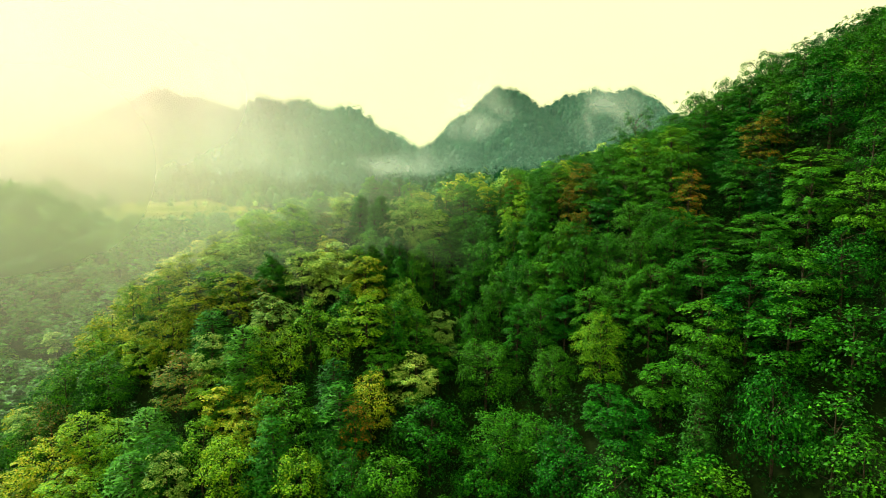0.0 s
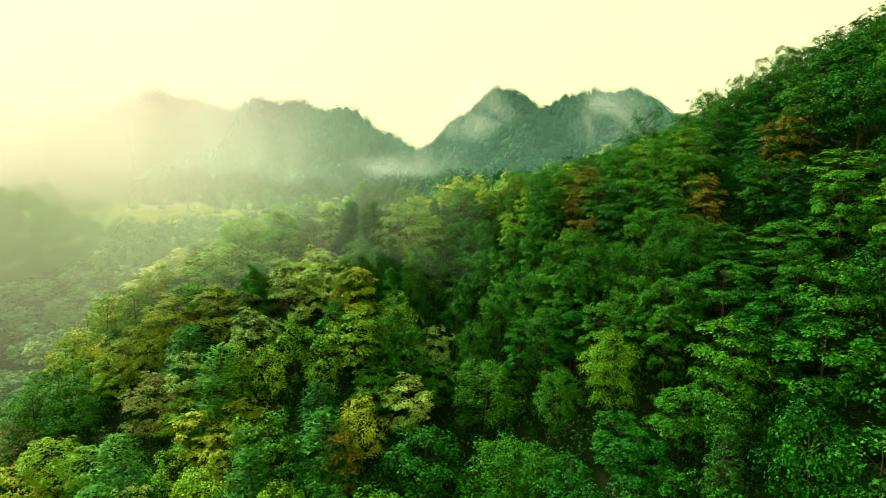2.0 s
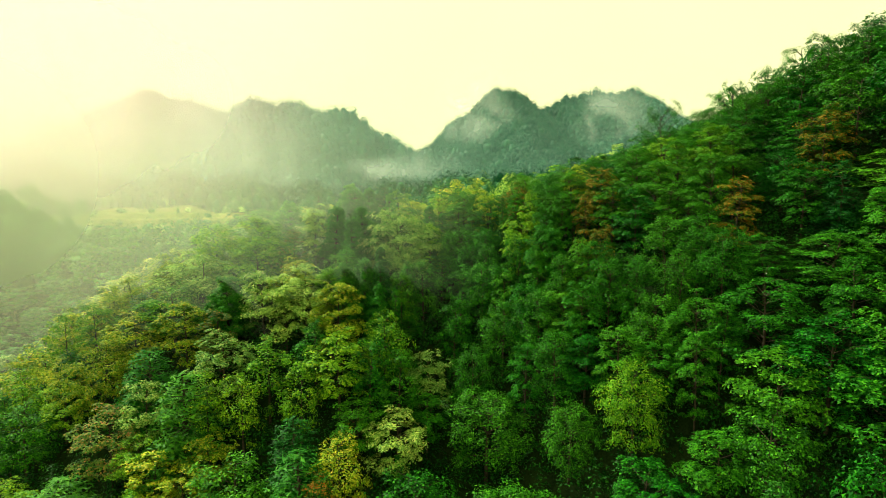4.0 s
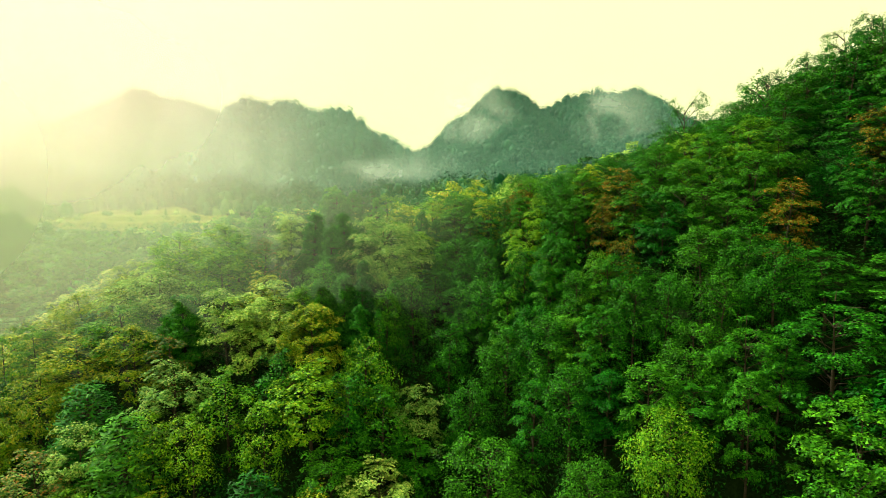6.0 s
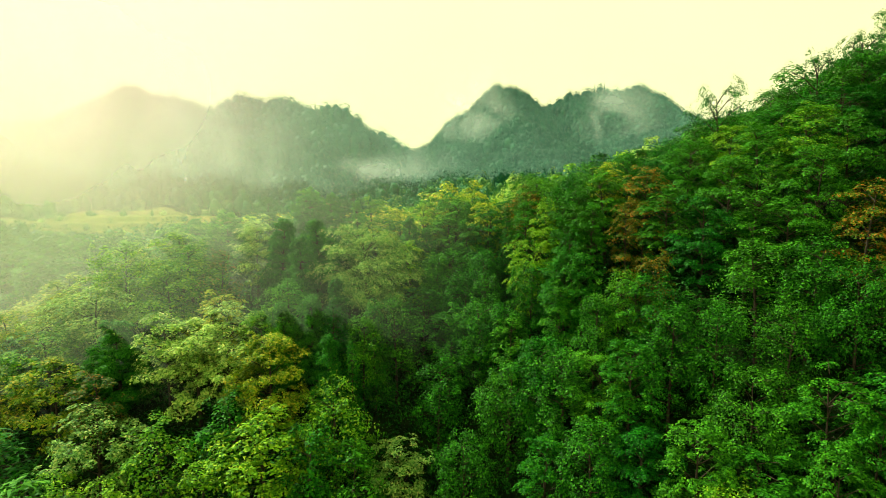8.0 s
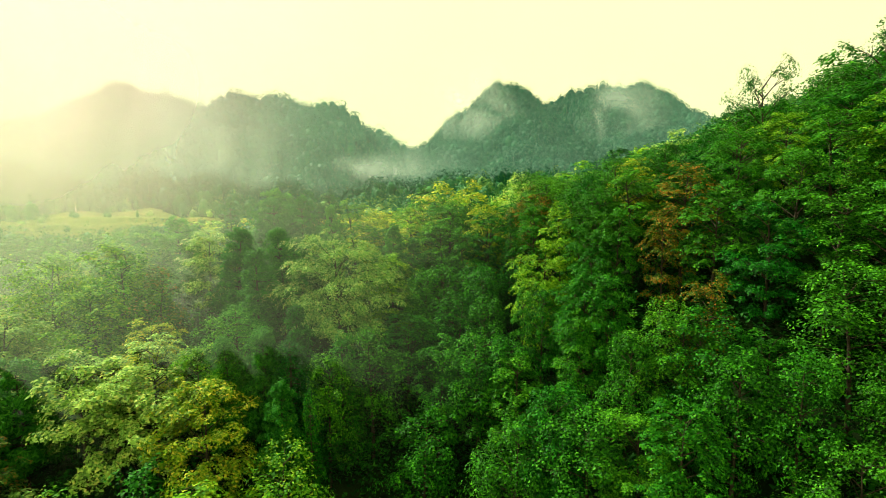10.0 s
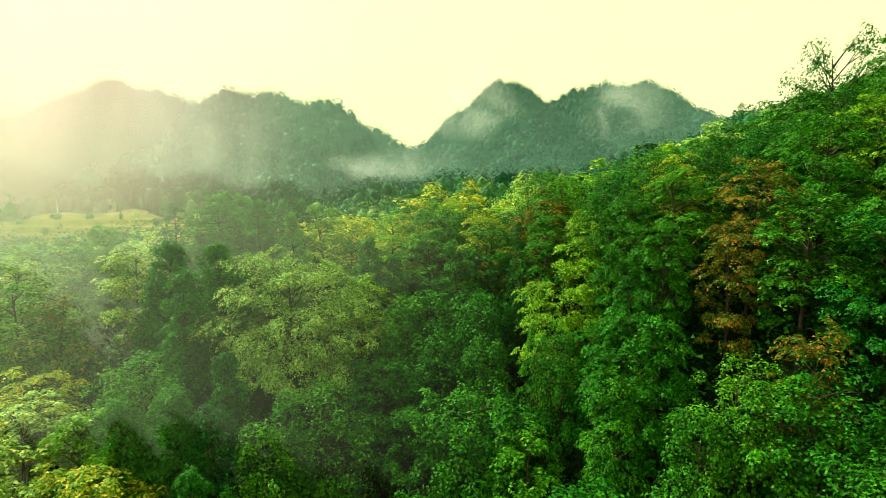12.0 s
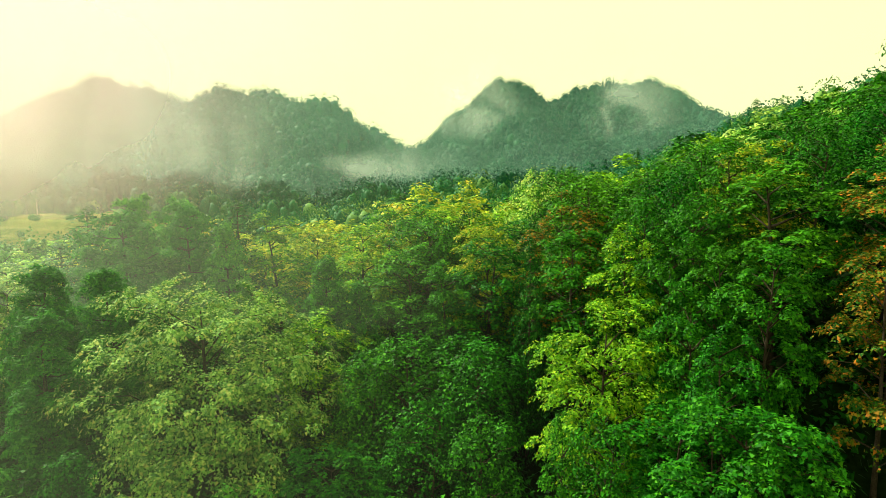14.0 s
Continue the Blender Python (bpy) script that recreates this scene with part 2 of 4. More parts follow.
# ---------------------------------------------------------------- mesh helpers
def mesh_of(name, verts, faces, mats, slots=None, smooth_shade=False):
    me = bpy.data.meshes.new(name)
    verts, faces = np.asarray(verts, np.float32), np.asarray(faces, np.int32)
    k = faces.shape[1]
    me.vertices.add(len(verts))
    me.vertices.foreach_set("co", verts.ravel())
    me.loops.add(faces.size)
    me.loops.foreach_set("vertex_index", faces.ravel())
    me.polygons.add(len(faces))
    me.polygons.foreach_set("loop_start", np.arange(0, faces.size, k, dtype=np.int32))
    if slots is not None:
        me.polygons.foreach_set("material_index", np.asarray(slots, np.int32))
    me.polygons.foreach_set("use_smooth", np.full(len(faces), smooth_shade))
    for m in mats:
        me.materials.append(m)
    me.update(calc_edges=True)
    return me


def grid_mesh(name, xs, ys, height, mats, choose=None):
    X, Y = np.meshgrid(xs, ys)
    Z = height(X, Y)
    V = np.stack([X, Y, Z], -1).reshape(-1, 3)
    i = np.arange(len(ys) - 1)[:, None] * len(xs) + np.arange(len(xs) - 1)[None, :]
    i = i.ravel()
    F = np.stack([i, i + 1, i + 1 + len(xs), i + len(xs)], 1)
    slots = None
    if choose:
        mid = V[F].mean(1)
        slots = choose(mid[:, 0], mid[:, 1])
    return mesh_of(name, V, F, mats, slots, True)


def unit(v):
    return v / np.maximum(np.linalg.norm(v, axis=-1, keepdims=True), 1e-9)


def leaves(rng, centre, normal, size, length=1.5):
    """A small pointed leaf at every centre."""
    n = len(centre)
    normal = unit(normal)
    a = unit(np.cross(normal, unit(rng.normal(size=(n, 3)))))
    b = np.cross(normal, a)
    s = (1.25 * size * rng.uniform(0.7, 1.3, n))[:, None]
    V = np.stack([centre - a * s * 0.5 * length, centre + a * s * 0.35 * length + b * s * 0.5, centre + a * s * 0.35 * length - b * s * 0.5], 1).reshape(-1, 3)
    return V, np.arange(3 * n).reshape(-1, 3)


def tube(points, radii, sides=6):
    P, R = np.asarray(points, float), np.asarray(radii, float)
    d = unit(np.gradient(P, axis=0))
    up = np.array([0.31, 0.17, 0.93])
    a = unit(np.cross(d, up))
    b = np.cross(d, a)
    ang = np.linspace(0, 2 * np.pi, sides, endpoint=False)
    V = (P[:, None] + R[:, None, None] * (a[:, None] * np.cos(ang)[None, :, None] + b[:, None] * np.sin(ang)[None, :, None])).reshape(-1, 3)
    i = np.arange(len(P) - 1)[:, None] * sides + np.arange(sides)[None]
    j = np.arange(len(P) - 1)[:, None] * sides + (np.arange(sides)[None] + 1) % sides
    return V, np.stack([i, j, j + sides, i + sides], -1).reshape(-1, 4)


def join(pieces):
    V, F, k = [], [], 0
    for v, f in pieces:
        V.append(v)
        F.append(f + k)
        k += len(v)
    return np.concatenate(V), np.concatenate(F)


def trunk_and_limbs(rng, h, reach, n, low=0.3, bend=0.5, thick=0.16, rise=0.45):
    """A tapered trunk with n limbs; gives the wood, and the limbs' ends."""
    t = np.linspace(0, 1, 7)
    lean = rng.normal(0, bend, 2)
    axis = np.stack([lean[0] * t ** 2, lean[1] * t ** 2, t * h * 0.9 - 1.2 * (t == 0)], 1)
    wood = [tube(axis, thick * (1.05 - t) + 0.02)]
    ends = []
    for i in range(n):
        s = low + (0.95 - low) * (i + rng.uniform(0, 1)) / n
        p0 = np.array([np.interp(s, t, axis[:, k]) for k in range(3)])
        az = i * 2.4 + rng.normal(0, 0.35)
        r = reach(s) * rng.uniform(0.75, 1.0)
        end = p0 + np.array([math.cos(az) * r, math.sin(az) * r, rise * r])
        mid = (p0 + end) / 2 + np.array([0, 0, 0.10 * r])
        wood.append(tube(np.stack([p0, mid, end]), np.array([0.42, 0.26, 0.06]) * thick, 4))
        ends.append((p0, mid, end))
    return join(wood), ends


def sprays(rng, at, spread, flat, per, size, out_from, up=1.0, length=1.5):
    """Leaf sprays: flattened clusters that droop at the rim, leaves turned up and outward."""
    n = len(at)
    spread = np.broadcast_to(spread, (n,))
    off = rng.normal(size=(n, per, 3))
    off = unit(off) * (rng.uniform(0, 1, (n, per, 1)) ** 0.45)
    off = off * np.stack([spread, spread, spread * flat], -1)[:, None]
    off[..., 2] -= 0.35 * (off[..., 0] ** 2 + off[..., 1] ** 2) / spread[:, None]
    out = unit(at[:, :2]) * rng.uniform(0.1, 0.75, (n, 1))
    off[..., 2] -= (off[..., :2] * out[:, None]).sum(-1)
    clump = unit(off / np.array([1, 1, max(flat, 0.3)])).reshape(-1, 3)
    c = (at[:, None] + off).reshape(-1, 3)
    nrm = unit(c - out_from) * 0.7 + clump * 0.7 + np.array([0, 0, up]) + rng.normal(0, 0.36, (len(c), 3))
    return leaves(rng, c, nrm, np.full(len(c), size), length)


def make_broadleaf(rng, h, radius, layered, boughs, leaf, per, length=1.5):
    """Broad crown: boughs at all heights, each a fan of leaf sprays; layered crowns hold them flat, with gaps between."""
    base = max((0.24 if layered else 0.26) * h, h - 3.0 * radius)
    t = np.linspace(0, 1, 7)
    lean = rng.normal(0, 0.35, 2)
    axis = np.stack([lean[0] * t ** 2, lean[1] * t ** 2, t * h * 0.9 - 1.2 * (t == 0)], 1)
    wood = [tube(axis, (0.07 + 0.018 * radius) * (1.05 - t) + 0.015)]
    at, spread = [], []
    loose = 1.0 if leaf < 0.10 else 1.12 if leaf < 0.15 else 1.35
    for i in range(boughs):
        q = ((i + rng.uniform(0.1, 0.9)) / boughs) ** 0.75
        prof = math.sqrt(max(1 - (max(q - 0.35, 0) / 0.69) ** 2.6, 0.03)) if q > 0.35 else 0.75 + 0.7 * q
        r = radius * prof * rng.uniform(0.72, 1.12)
        az = i * 2.39996 + rng.normal(0, 0.3)
        z = base + (h * 0.95 - base) * q + rng.normal(0, 0.3)
        z0 = max(z - (0.25 + 0.25 * q) * r, 0.12 * h)
        p0 = np.array([np.interp(z0, axis[:, 2], axis[:, 0]), np.interp(z0, axis[:, 2], axis[:, 1]), z0])
        d = np.array([math.cos(az), math.sin(az), 0.0])
        side = np.array([-d[1], d[0], 0.0])
        end = np.array([d[0] * r, d[1] * r, z - (0.16 if layered else 0.22) * r * (1 - q)])
        wood.append(tube(np.stack([p0, (p0 + end) / 2 + [0, 0, 0.12 * r], end]), np.array([0.035, 0.02, 0.006]), 3))
        n = max(2, int(round((2.1 if layered else 1.7) * r)))
        for k in range(n):
            f = 1.0 - (0.62 if radius < 5 else 0.82) * k / n
            for s in ((0,) if k == 0 else (-1, 1)):
                p = p0 + (end - p0) * f + [0, 0, 0.14 * r * f * (1 - f) * 4] + side * s * (0.16 + 0.34 * (1 - f)) * r * rng.uniform(0.6, 1.3)
                at.append(p + rng.normal(0, 0.14 if layered else 0.28, 3))
                spread.append(rng.uniform(0.27, 0.52) * (0.86 + 0.06 * radius) * (1.0 if layered else 1.32) * loose)
    for k in range(4 if radius < 5 else 16):
        at.append(np.array([lean[0], lean[1], h * 0.93]) + rng.normal(0, 0.28 if radius < 5 else 1.1, 3) * [1, 1, 0.4])
        spread.append(0.55)
    at, spread = np.array(at), np.array(spread)
    V, F = sprays(rng, at, spread, 0.26 if layered else 0.72, per, leaf, np.array([0, 0, base + 0.15 * h]), 1.1 if layered else 0.7, length)
    V[:, 2] *= h / np.percentile(V[:, 2], 99.7)
    return join(wood), (V, F)


def make_conifer(rng, h, radius, leaf, per, whorls=17):
    """Pine: whorls of drooping boughs round a straight stem."""
    t = np.linspace(0, 1, 6)
    wood = [tube(np.stack([0 * t, 0 * t, t * h - 1.2 * (t == 0)], 1), 0.17 * (1.03 - t) + 0.01)]
    at = []
    for i in range(whorls):
        q = (i + 0.4) / whorls
        z = h * (0.1 + 0.9 * q)
        r = radius * (1.02 - q) ** 0.6
        nb = max(4, int(9 * (1.1 - q)))
        for k in range(nb):
            az = k * 2 * math.pi / nb + i * 0.7 + rng.normal(0, 0.15)
            rr = r * rng.uniform(0.72, 1.08)
            end = np.array([math.cos(az) * rr, math.sin(az) * rr, z - 0.10 * rr + rng.normal(0, 0.12)])
            p0 = np.array([0, 0, z])
            wood.append(tube(np.stack([p0, (p0 + end) / 2 + [0, 0, 0.05 * rr], end]), [0.035, 0.025, 0.01], 3))
            m = max(1, int(rr / 0.55))
            for s in range(m):
                f = (s + 1) / m
                at.append(p0 + (end - p0) * f + rng.normal(0, 0.10, 3))
    at.append(np.array([0, 0, h]))
    at = np.array(at)
    V, F = sprays(rng, at, rng.uniform(0.5, 0.8, len(at)), 0.5, per, leaf, np.array([0, 0, 0.35 * h]), 0.5, 3.8)
    return join(wood), (V, F)


def make_pine(rng, h, radius, leaf, per):
    """Broad soft pine: rising boughs in loose storeys, each ending in feathery upright tufts."""
    t = np.linspace(0, 1, 6)
    lean = rng.normal(0, 0.3, 2)
    axis = np.stack([lean[0] * t ** 2, lean[1] * t ** 2, t * h * 0.97 - 1.2 * (t == 0)], 1)
    wood = [tube(axis, 0.16 * (1.03 - t) + 0.015)]
    at, spread = [axis[-1]], [0.4]
    storeys = 11
    for i in range(storeys):
        q = (i + 0.5) / storeys
        z = h * (0.22 + 0.74 * q)
        for k in range(6 if q < 0.75 else 4):
            az = k * 6.283 / (6 if q < 0.75 else 4) + i * 0.9 + rng.normal(0, 0.25)
            rr = radius * (1.03 - q) ** 0.5 * rng.uniform(0.6, 1.1)
            p0 = np.array([np.interp(z, axis[:, 2], axis[:, 0]), np.interp(z, axis[:, 2], axis[:, 1]), z])
            end = p0 + [math.cos(az) * rr, math.sin(az) * rr, (0.12 + 0.3 * q) * rr + rng.normal(0, 0.15)]
            wood.append(tube(np.stack([p0, (p0 + end) / 2 - [0, 0, 0.06 * rr], end]), [0.04, 0.028, 0.01], 3))
            side = np.array([-math.sin(az), math.cos(az), 0])
            m = max(2, int(rr / 0.42))
            for s in range(m):
                f = 1 - 0.7 * s / m
                for w in ((0,) if s == 0 else (-1, 1)):
                    at.append(p0 + (end - p0) * f + side * w * 0.34 * rr * (1.1 - f) + [0, 0, rng.uniform(0, 0.25)] + rng.normal(0, 0.1, 3))
                    spread.append(rng.uniform(0.24, 0.46))
    at, spread = np.array(at), np.array(spread)
    V, F = sprays(rng, at, spread, 0.55, per, leaf, np.array([0, 0, 0.3 * h]), 0.4, 3.6)
    return join(wood), (V, F)


def make_open_tree(rng, h, radius, leaf, per):
    """Thin crown: the limbs show against the sky, tufts of leaves at their ends."""
    def reach(s):
        return radius * (1.25 - 0.75 * s)
    wood, ends = trunk_and_limbs(rng, h, reach, 12, low=0.35, bend=0.7, thick=0.15, rise=0.8)
    at, extra = [], []
    for p0, mid, end in ends:
        for k in range(3):
            tip = end + rng.normal(0, 0.55, 3) + [0, 0, 0.3]
            extra.append(tube(np.stack([mid, (mid + tip) / 2, tip]), [0.03, 0.02, 0.008], 3))
            at += [tip, (mid + tip) / 2 + rng.normal(0, 0.2, 3)]
    at = np.array(at)
    V, F = sprays(rng, at, rng.uniform(0.4, 0.85, len(at)), 0.7, per, leaf, np.array([0, 0, 0.5 * h]), 0.3, 1.6)
    return join([wood] + extra), (V, F)


def tree_meshes(kind, seed, detail, radius):
    """Wood and crown of one tree form. detail: 4 closest, 2 close, 1 middle, 3 behind the crest, 0 far."""
    rng = np.random.default_rng(seed + int(radius * 10))
    leaf = (0.46, 0.108, 0.082, 0.155, 0.074)[detail]
    if kind in ("layered", "round"):
        boughs = int((11, 20, 27, 13, 27)[detail] * (0.6 + (0.17 if radius < 5 else 0.13) * radius))
        wood, crown = make_broadleaf(rng, TREE_H, radius, kind == "layered", boughs, leaf, (8, 32, 52, 17, 64)[detail], 1.6)
    elif kind == "pine":
        wood, crown = make_pine(rng, TREE_H, radius, (0.30, 0.075, 0.058, 0.11, 0.05)[detail], (6, 44, 70, 22, 90)[detail])
    elif kind == "conifer":
        wood, crown = make_conifer(rng, TREE_H * 1.1, radius, (0.30, 0.085, 0.062, 0.12, 0.05)[detail], (5, 26, 46, 18, 60)[detail], (12, 15, 17, 13, 17)[detail])
    else:
        wood, crown = make_open_tree(rng, TREE_H * 1.02, radius, leaf, (8, 26, 50, 16, 50)[detail])
    return wood, crown


FORMS, DRESSED = {}, {}


def form(kind, seed, detail, radius):
    key = (kind, seed, detail, radius)
    if key not in FORMS:
        FORMS[key] = tree_meshes(kind, seed, detail, radius)
    return FORMS[key]


def form_meshes(kind, seed, detail, radius, tone):
    key = (kind, seed, detail, radius)
    wood, crown = form(*key)
    if key not in DRESSED:
        DRESSED[key] = mesh_of("trunk", *wood, [BARK], None, True), mesh_of("crown", *crown, [LEAF[tone]])
    return DRESSED[key]


WORDS = {"deep": "deep green", "fresh": "fresh green", "pale": "pale grey-green", "yellow": "yellowing", "olive": "yellow-green", "orange": "orange-turning", "rust": "rusty brown", "needle": "dark green", "pine": "mid green"}
SHAPES = {"layered": ("tiered_tree", "broadleaf tree with tiered sprays"), "round": ("bushy_tree", "broadleaf tree with rounded crown"),
          "pine": ("pine_tree", "pine with broad soft crown"), "conifer": ("conifer_tree", "conifer with drooping boughs"), "open": ("sparse_tree", "thin-crowned tree with bare limbs")}
SITES = {"spur": "on steep slope", "crest": "on the ridge crest", "valley": "in the valley"}


def placing(x, y, top, turn, width, radius):
    g = float(ground(x, y)) - 0.1
    s, w = max(top - g, 4.0) / TREE_H, 0.5 * width / radius
    return Matrix.Translation((x, y, g)) @ Matrix.Rotation(turn, 4, "Z") @ Matrix.Diagonal((w, w, s, 1))


def size_class(kind, width):
    if kind == "conifer":
        return 2.2
    return 2.0 if width < 5 else 3.0 if width < 9 else 5.8


def plant(kind, tone, x, y, top, seed, detail, turn, width, site="spur"):
    """One tree rooted in the ground whose crown ends at the height top and is so wide."""
    radius = size_class(kind, width)
    name, words = SHAPES[kind]
    tree = tagged(new(name), f"{WORDS[tone]} {words} {SITES[site]}", "tree", f"{WORDS[tone]} {name}s", "")
    tree.matrix_world = placing(x, y, top, turn, width, radius)
    for n, me in zip(("trunk", "crown"), form_meshes(kind, seed, detail, radius, tone)):
        o = new(n, me)
        o.parent = tree
        if n == "crown":
            o.material_slots[0].link = "OBJECT"
            o.material_slots[0].material = LEAF[tone]
    return tree


def joined_wood(name, label, trees):
    """Trees past counting, one object: kind, tone, x, y, top, seed, turn, width."""
    tones = sorted({t[1] for t in trees})
    V, F, S, k = [], [], [], 0
    for kind, tone, x, y, top, seed, turn, width in trees:
        radius = size_class(kind, width)
        m = np.array(placing(x, y, top, turn, width, radius))
        v, f = form(kind, seed, 3 if x > -30 and 95 < y < 152 else 0, radius)[1]
        V.append(v @ m[:3, :3].T + m[:3, 3])
        F.append(f + k)
        S.append(np.full(len(f), tones.index(tone)))
        k += len(v)
        v, f = tube(np.array([[0, 0, -1.0], [0, 0, 3.0], [0, 0, 0.72 * TREE_H]]), [0.2, 0.15, 0.05], 5)
        f = np.concatenate([f[:, [0, 1, 2]], f[:, [0, 2, 3]]])
        V.append(v @ m[:3, :3].T + m[:3, 3])
        F.append(f + k)
        S.append(np.full(len(f), len(tones)))
        k += len(v)
    me = mesh_of(name, np.concatenate(V), np.concatenate(F), [LEAF[t] for t in tones] + [BARK], np.concatenate(S))
    return tagged(new(name, me), label, "woodland", "", "stuff")


# ---------------------------------------------------------------- ground
xs = np.concatenate([np.linspace(-2600, -330, 16), np.arange(-310, 261, 5.0), np.linspace(280, 2600, 16)])
ys = np.concatenate([np.linspace(-2600, -40, 14), np.arange(-30, 220, 5.0), np.arange(220, 285, 1.0), np.arange(285, 651, 5.0), np.linspace(680, 4200, 16)])


def land(x, y):
    edge = smooth((np.abs(x) - 520) / 60) + smooth((y - 900) / 60)
    return ground(np.clip(x, -330, 300), np.clip(y, -40, 660)) * np.clip(1 - edge, 0, 1) + 20 * np.clip(edge, 0, 1)


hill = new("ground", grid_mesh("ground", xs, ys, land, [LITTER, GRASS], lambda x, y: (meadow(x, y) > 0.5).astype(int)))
tagged(hill, "dark leaf-littered forest floor over hills and valley", "ground", "", "structure")

# ---------------------------------------------------------------- the trees that stand out, one by one
# by kind and tone: x, y, height of the top, width of the crown
NOTED = {}
NOTED["layered", "pale"] = [
    (-4.3, 84.2, 56.0, 9.7), (-16.2, 75.5, 49.5, 5.9), (-19.0, 76.6, 49.7, 5.8), (-14.1, 75.9, 50.3, 6.6), (-27.9, 81.9, 50.7, 6.9),
    (-15.7, 89.1, 56.5, 5.0), (-21.6, 71.0, 44.8, 5.9), (-28.5, 68.2, 40.3, 4.9), (-29.6, 57.7, 30.3, 4.8), (-3.2, 63.9, 39.2, 5.4),
    (-30.7, 86.2, 50.2, 9.7),
]
NOTED["layered", "yellow"] = [
    (-10.0, 73.2, 49.1, 5.6), (-27.2, 75.3, 46.5, 6.1), (-36.1, 74.5, 42.7, 8.3), (-46.0, 64.6, 28.7, 8.8), (-3.6, 100.5, 56.3, 4.5),
    (-34.2, 77.9, 45.0, 6.2), (7.1, 92.7, 57.4, 4.4), (17.9, 86.9, 61.4, 4.0),
]
NOTED["layered", "olive"] = [
    (-11.2, 75.7, 50.2, 3.2), (10.2, 81.2, 55.8, 4.4), (-4.8, 96.4, 57.9, 4.0), (0.5, 93.4, 57.4, 3.7), (12.0, 84.2, 58.2, 2.8),
    (-23.0, 88.9, 55.0, 5.8), (-30.4, 92.6, 53.6, 5.0), (-30.1, 79.1, 48.2, 7.1), (-23.8, 92.2, 55.5, 7.1), (-21.0, 82.0, 52.7, 5.9),
    (-9.3, 68.7, 45.5, 6.7), (30.3, 76.9, 65.5, 6.0), (-40.9, 81.6, 44.9, 4.9), (-42.8, 65.8, 31.7, 6.1), (-37.4, 62.7, 31.7, 5.2),
    (-41.2, 59.5, 27.0, 6.9), (27.9, 84.4, 64.6, 5.1),
]
NOTED["pine", "fresh"] = [
    (-0.6, 90.0, 56.3, 2.8), (1.2, 88.7, 55.3, 2.4),
]
NOTED["round", "fresh"] = [
    (14.9, 72.2, 53.8, 3.0), (-3.6, 76.0, 49.8, 3.1), (-10.7, 77.5, 51.5, 3.0), (1.8, 85.1, 53.3, 2.7), (-11.8, 70.0, 46.0, 4.2),
    (-3.3, 67.7, 43.7, 4.0), (-6.2, 67.8, 44.5, 3.6), (5.6, 78.0, 50.5, 5.5), (-30.7, 59.6, 31.8, 5.6), (-17.2, 60.4, 36.6, 6.9),
    (-5.3, 54.0, 32.0, 6.3), (6.3, 57.7, 35.2, 7.2), (4.4, 55.4, 31.9, 6.4), (-43.4, 71.6, 36.4, 6.4), (12.5, 91.7, 60.0, 4.3),
    (49.9, 70.0, 74.7, 6.0),
]
NOTED["round", "deep"] = [
    (13.1, 71.7, 52.2, 2.9), (7.0, 76.9, 50.3, 3.4), (4.3, 82.5, 52.2, 2.9), (6.3, 83.8, 53.7, 2.9), (12.8, 85.8, 59.2, 3.0),
    (9.6, 78.1, 53.4, 2.3), (6.3, 80.7, 52.2, 2.7), (18.9, 84.5, 62.2, 2.8), (16.6, 85.7, 61.5, 2.9), (14.5, 86.4, 60.5, 2.6),
    (-1.2, 78.2, 50.7, 3.8), (16.7, 70.1, 53.9, 3.5), (16.9, 67.9, 52.4, 3.6), (9.4, 71.6, 49.2, 3.8), (2.2, 74.1, 47.1, 3.9),
    (3.5, 85.5, 53.7, 5.3), (22.6, 68.6, 56.2, 4.3), (25.0, 67.4, 56.8, 3.8), (26.2, 64.8, 55.7, 4.8), (19.0, 66.6, 52.7, 3.1),
    (22.4, 65.1, 53.4, 2.9), (11.4, 65.1, 46.1, 4.0), (3.9, 69.1, 43.5, 4.5), (7.2, 71.8, 47.4, 4.8), (10.6, 69.6, 48.9, 4.1),
    (-9.2, 54.1, 32.1, 5.1), (-1.5, 59.2, 35.9, 7.4), (5.0, 64.7, 40.6, 7.3), (11.6, 52.2, 35.3, 6.0), (15.3, 48.3, 35.0, 5.6),
    (24.1, 52.4, 44.3, 5.3), (28.3, 46.7, 43.2, 8.2), (31.4, 43.6, 42.8, 5.9), (31.7, 40.7, 40.8, 5.1), (35.3, 47.9, 48.7, 6.3),
    (37.9, 53.8, 54.9, 5.9), (45.0, 68.3, 71.9, 7.2), (9.6, 56.2, 35.2, 5.5), (16.6, 89.0, 61.5, 3.1), (14.9, 84.5, 59.3, 3.0),
    (6.4, 85.6, 53.5, 3.5),
]
NOTED["pine", "pine"] = [
    (-11.6, 93.5, 58.9, 4.6), (-9.2, 94.3, 58.4, 4.4), (-6.0, 91.6, 57.7, 2.6), (-12.7, 87.1, 56.3, 3.7), (-8.9, 86.5, 56.4, 3.6),
    (-9.9, 83.2, 55.1, 3.4), (-7.6, 76.6, 51.3, 3.3), (-9.4, 76.0, 50.9, 2.9), (-5.8, 73.6, 48.9, 2.7), (-23.1, 77.0, 49.0, 5.8),
    (-10.6, 90.6, 58.4, 6.4), (-20.0, 93.4, 56.4, 6.0), (-12.6, 101.0, 58.4, 6.2), (-24.5, 96.5, 55.6, 5.6),
]
NOTED["pine", "deep"] = [
    (-5.9, 78.6, 52.3, 2.7),
]
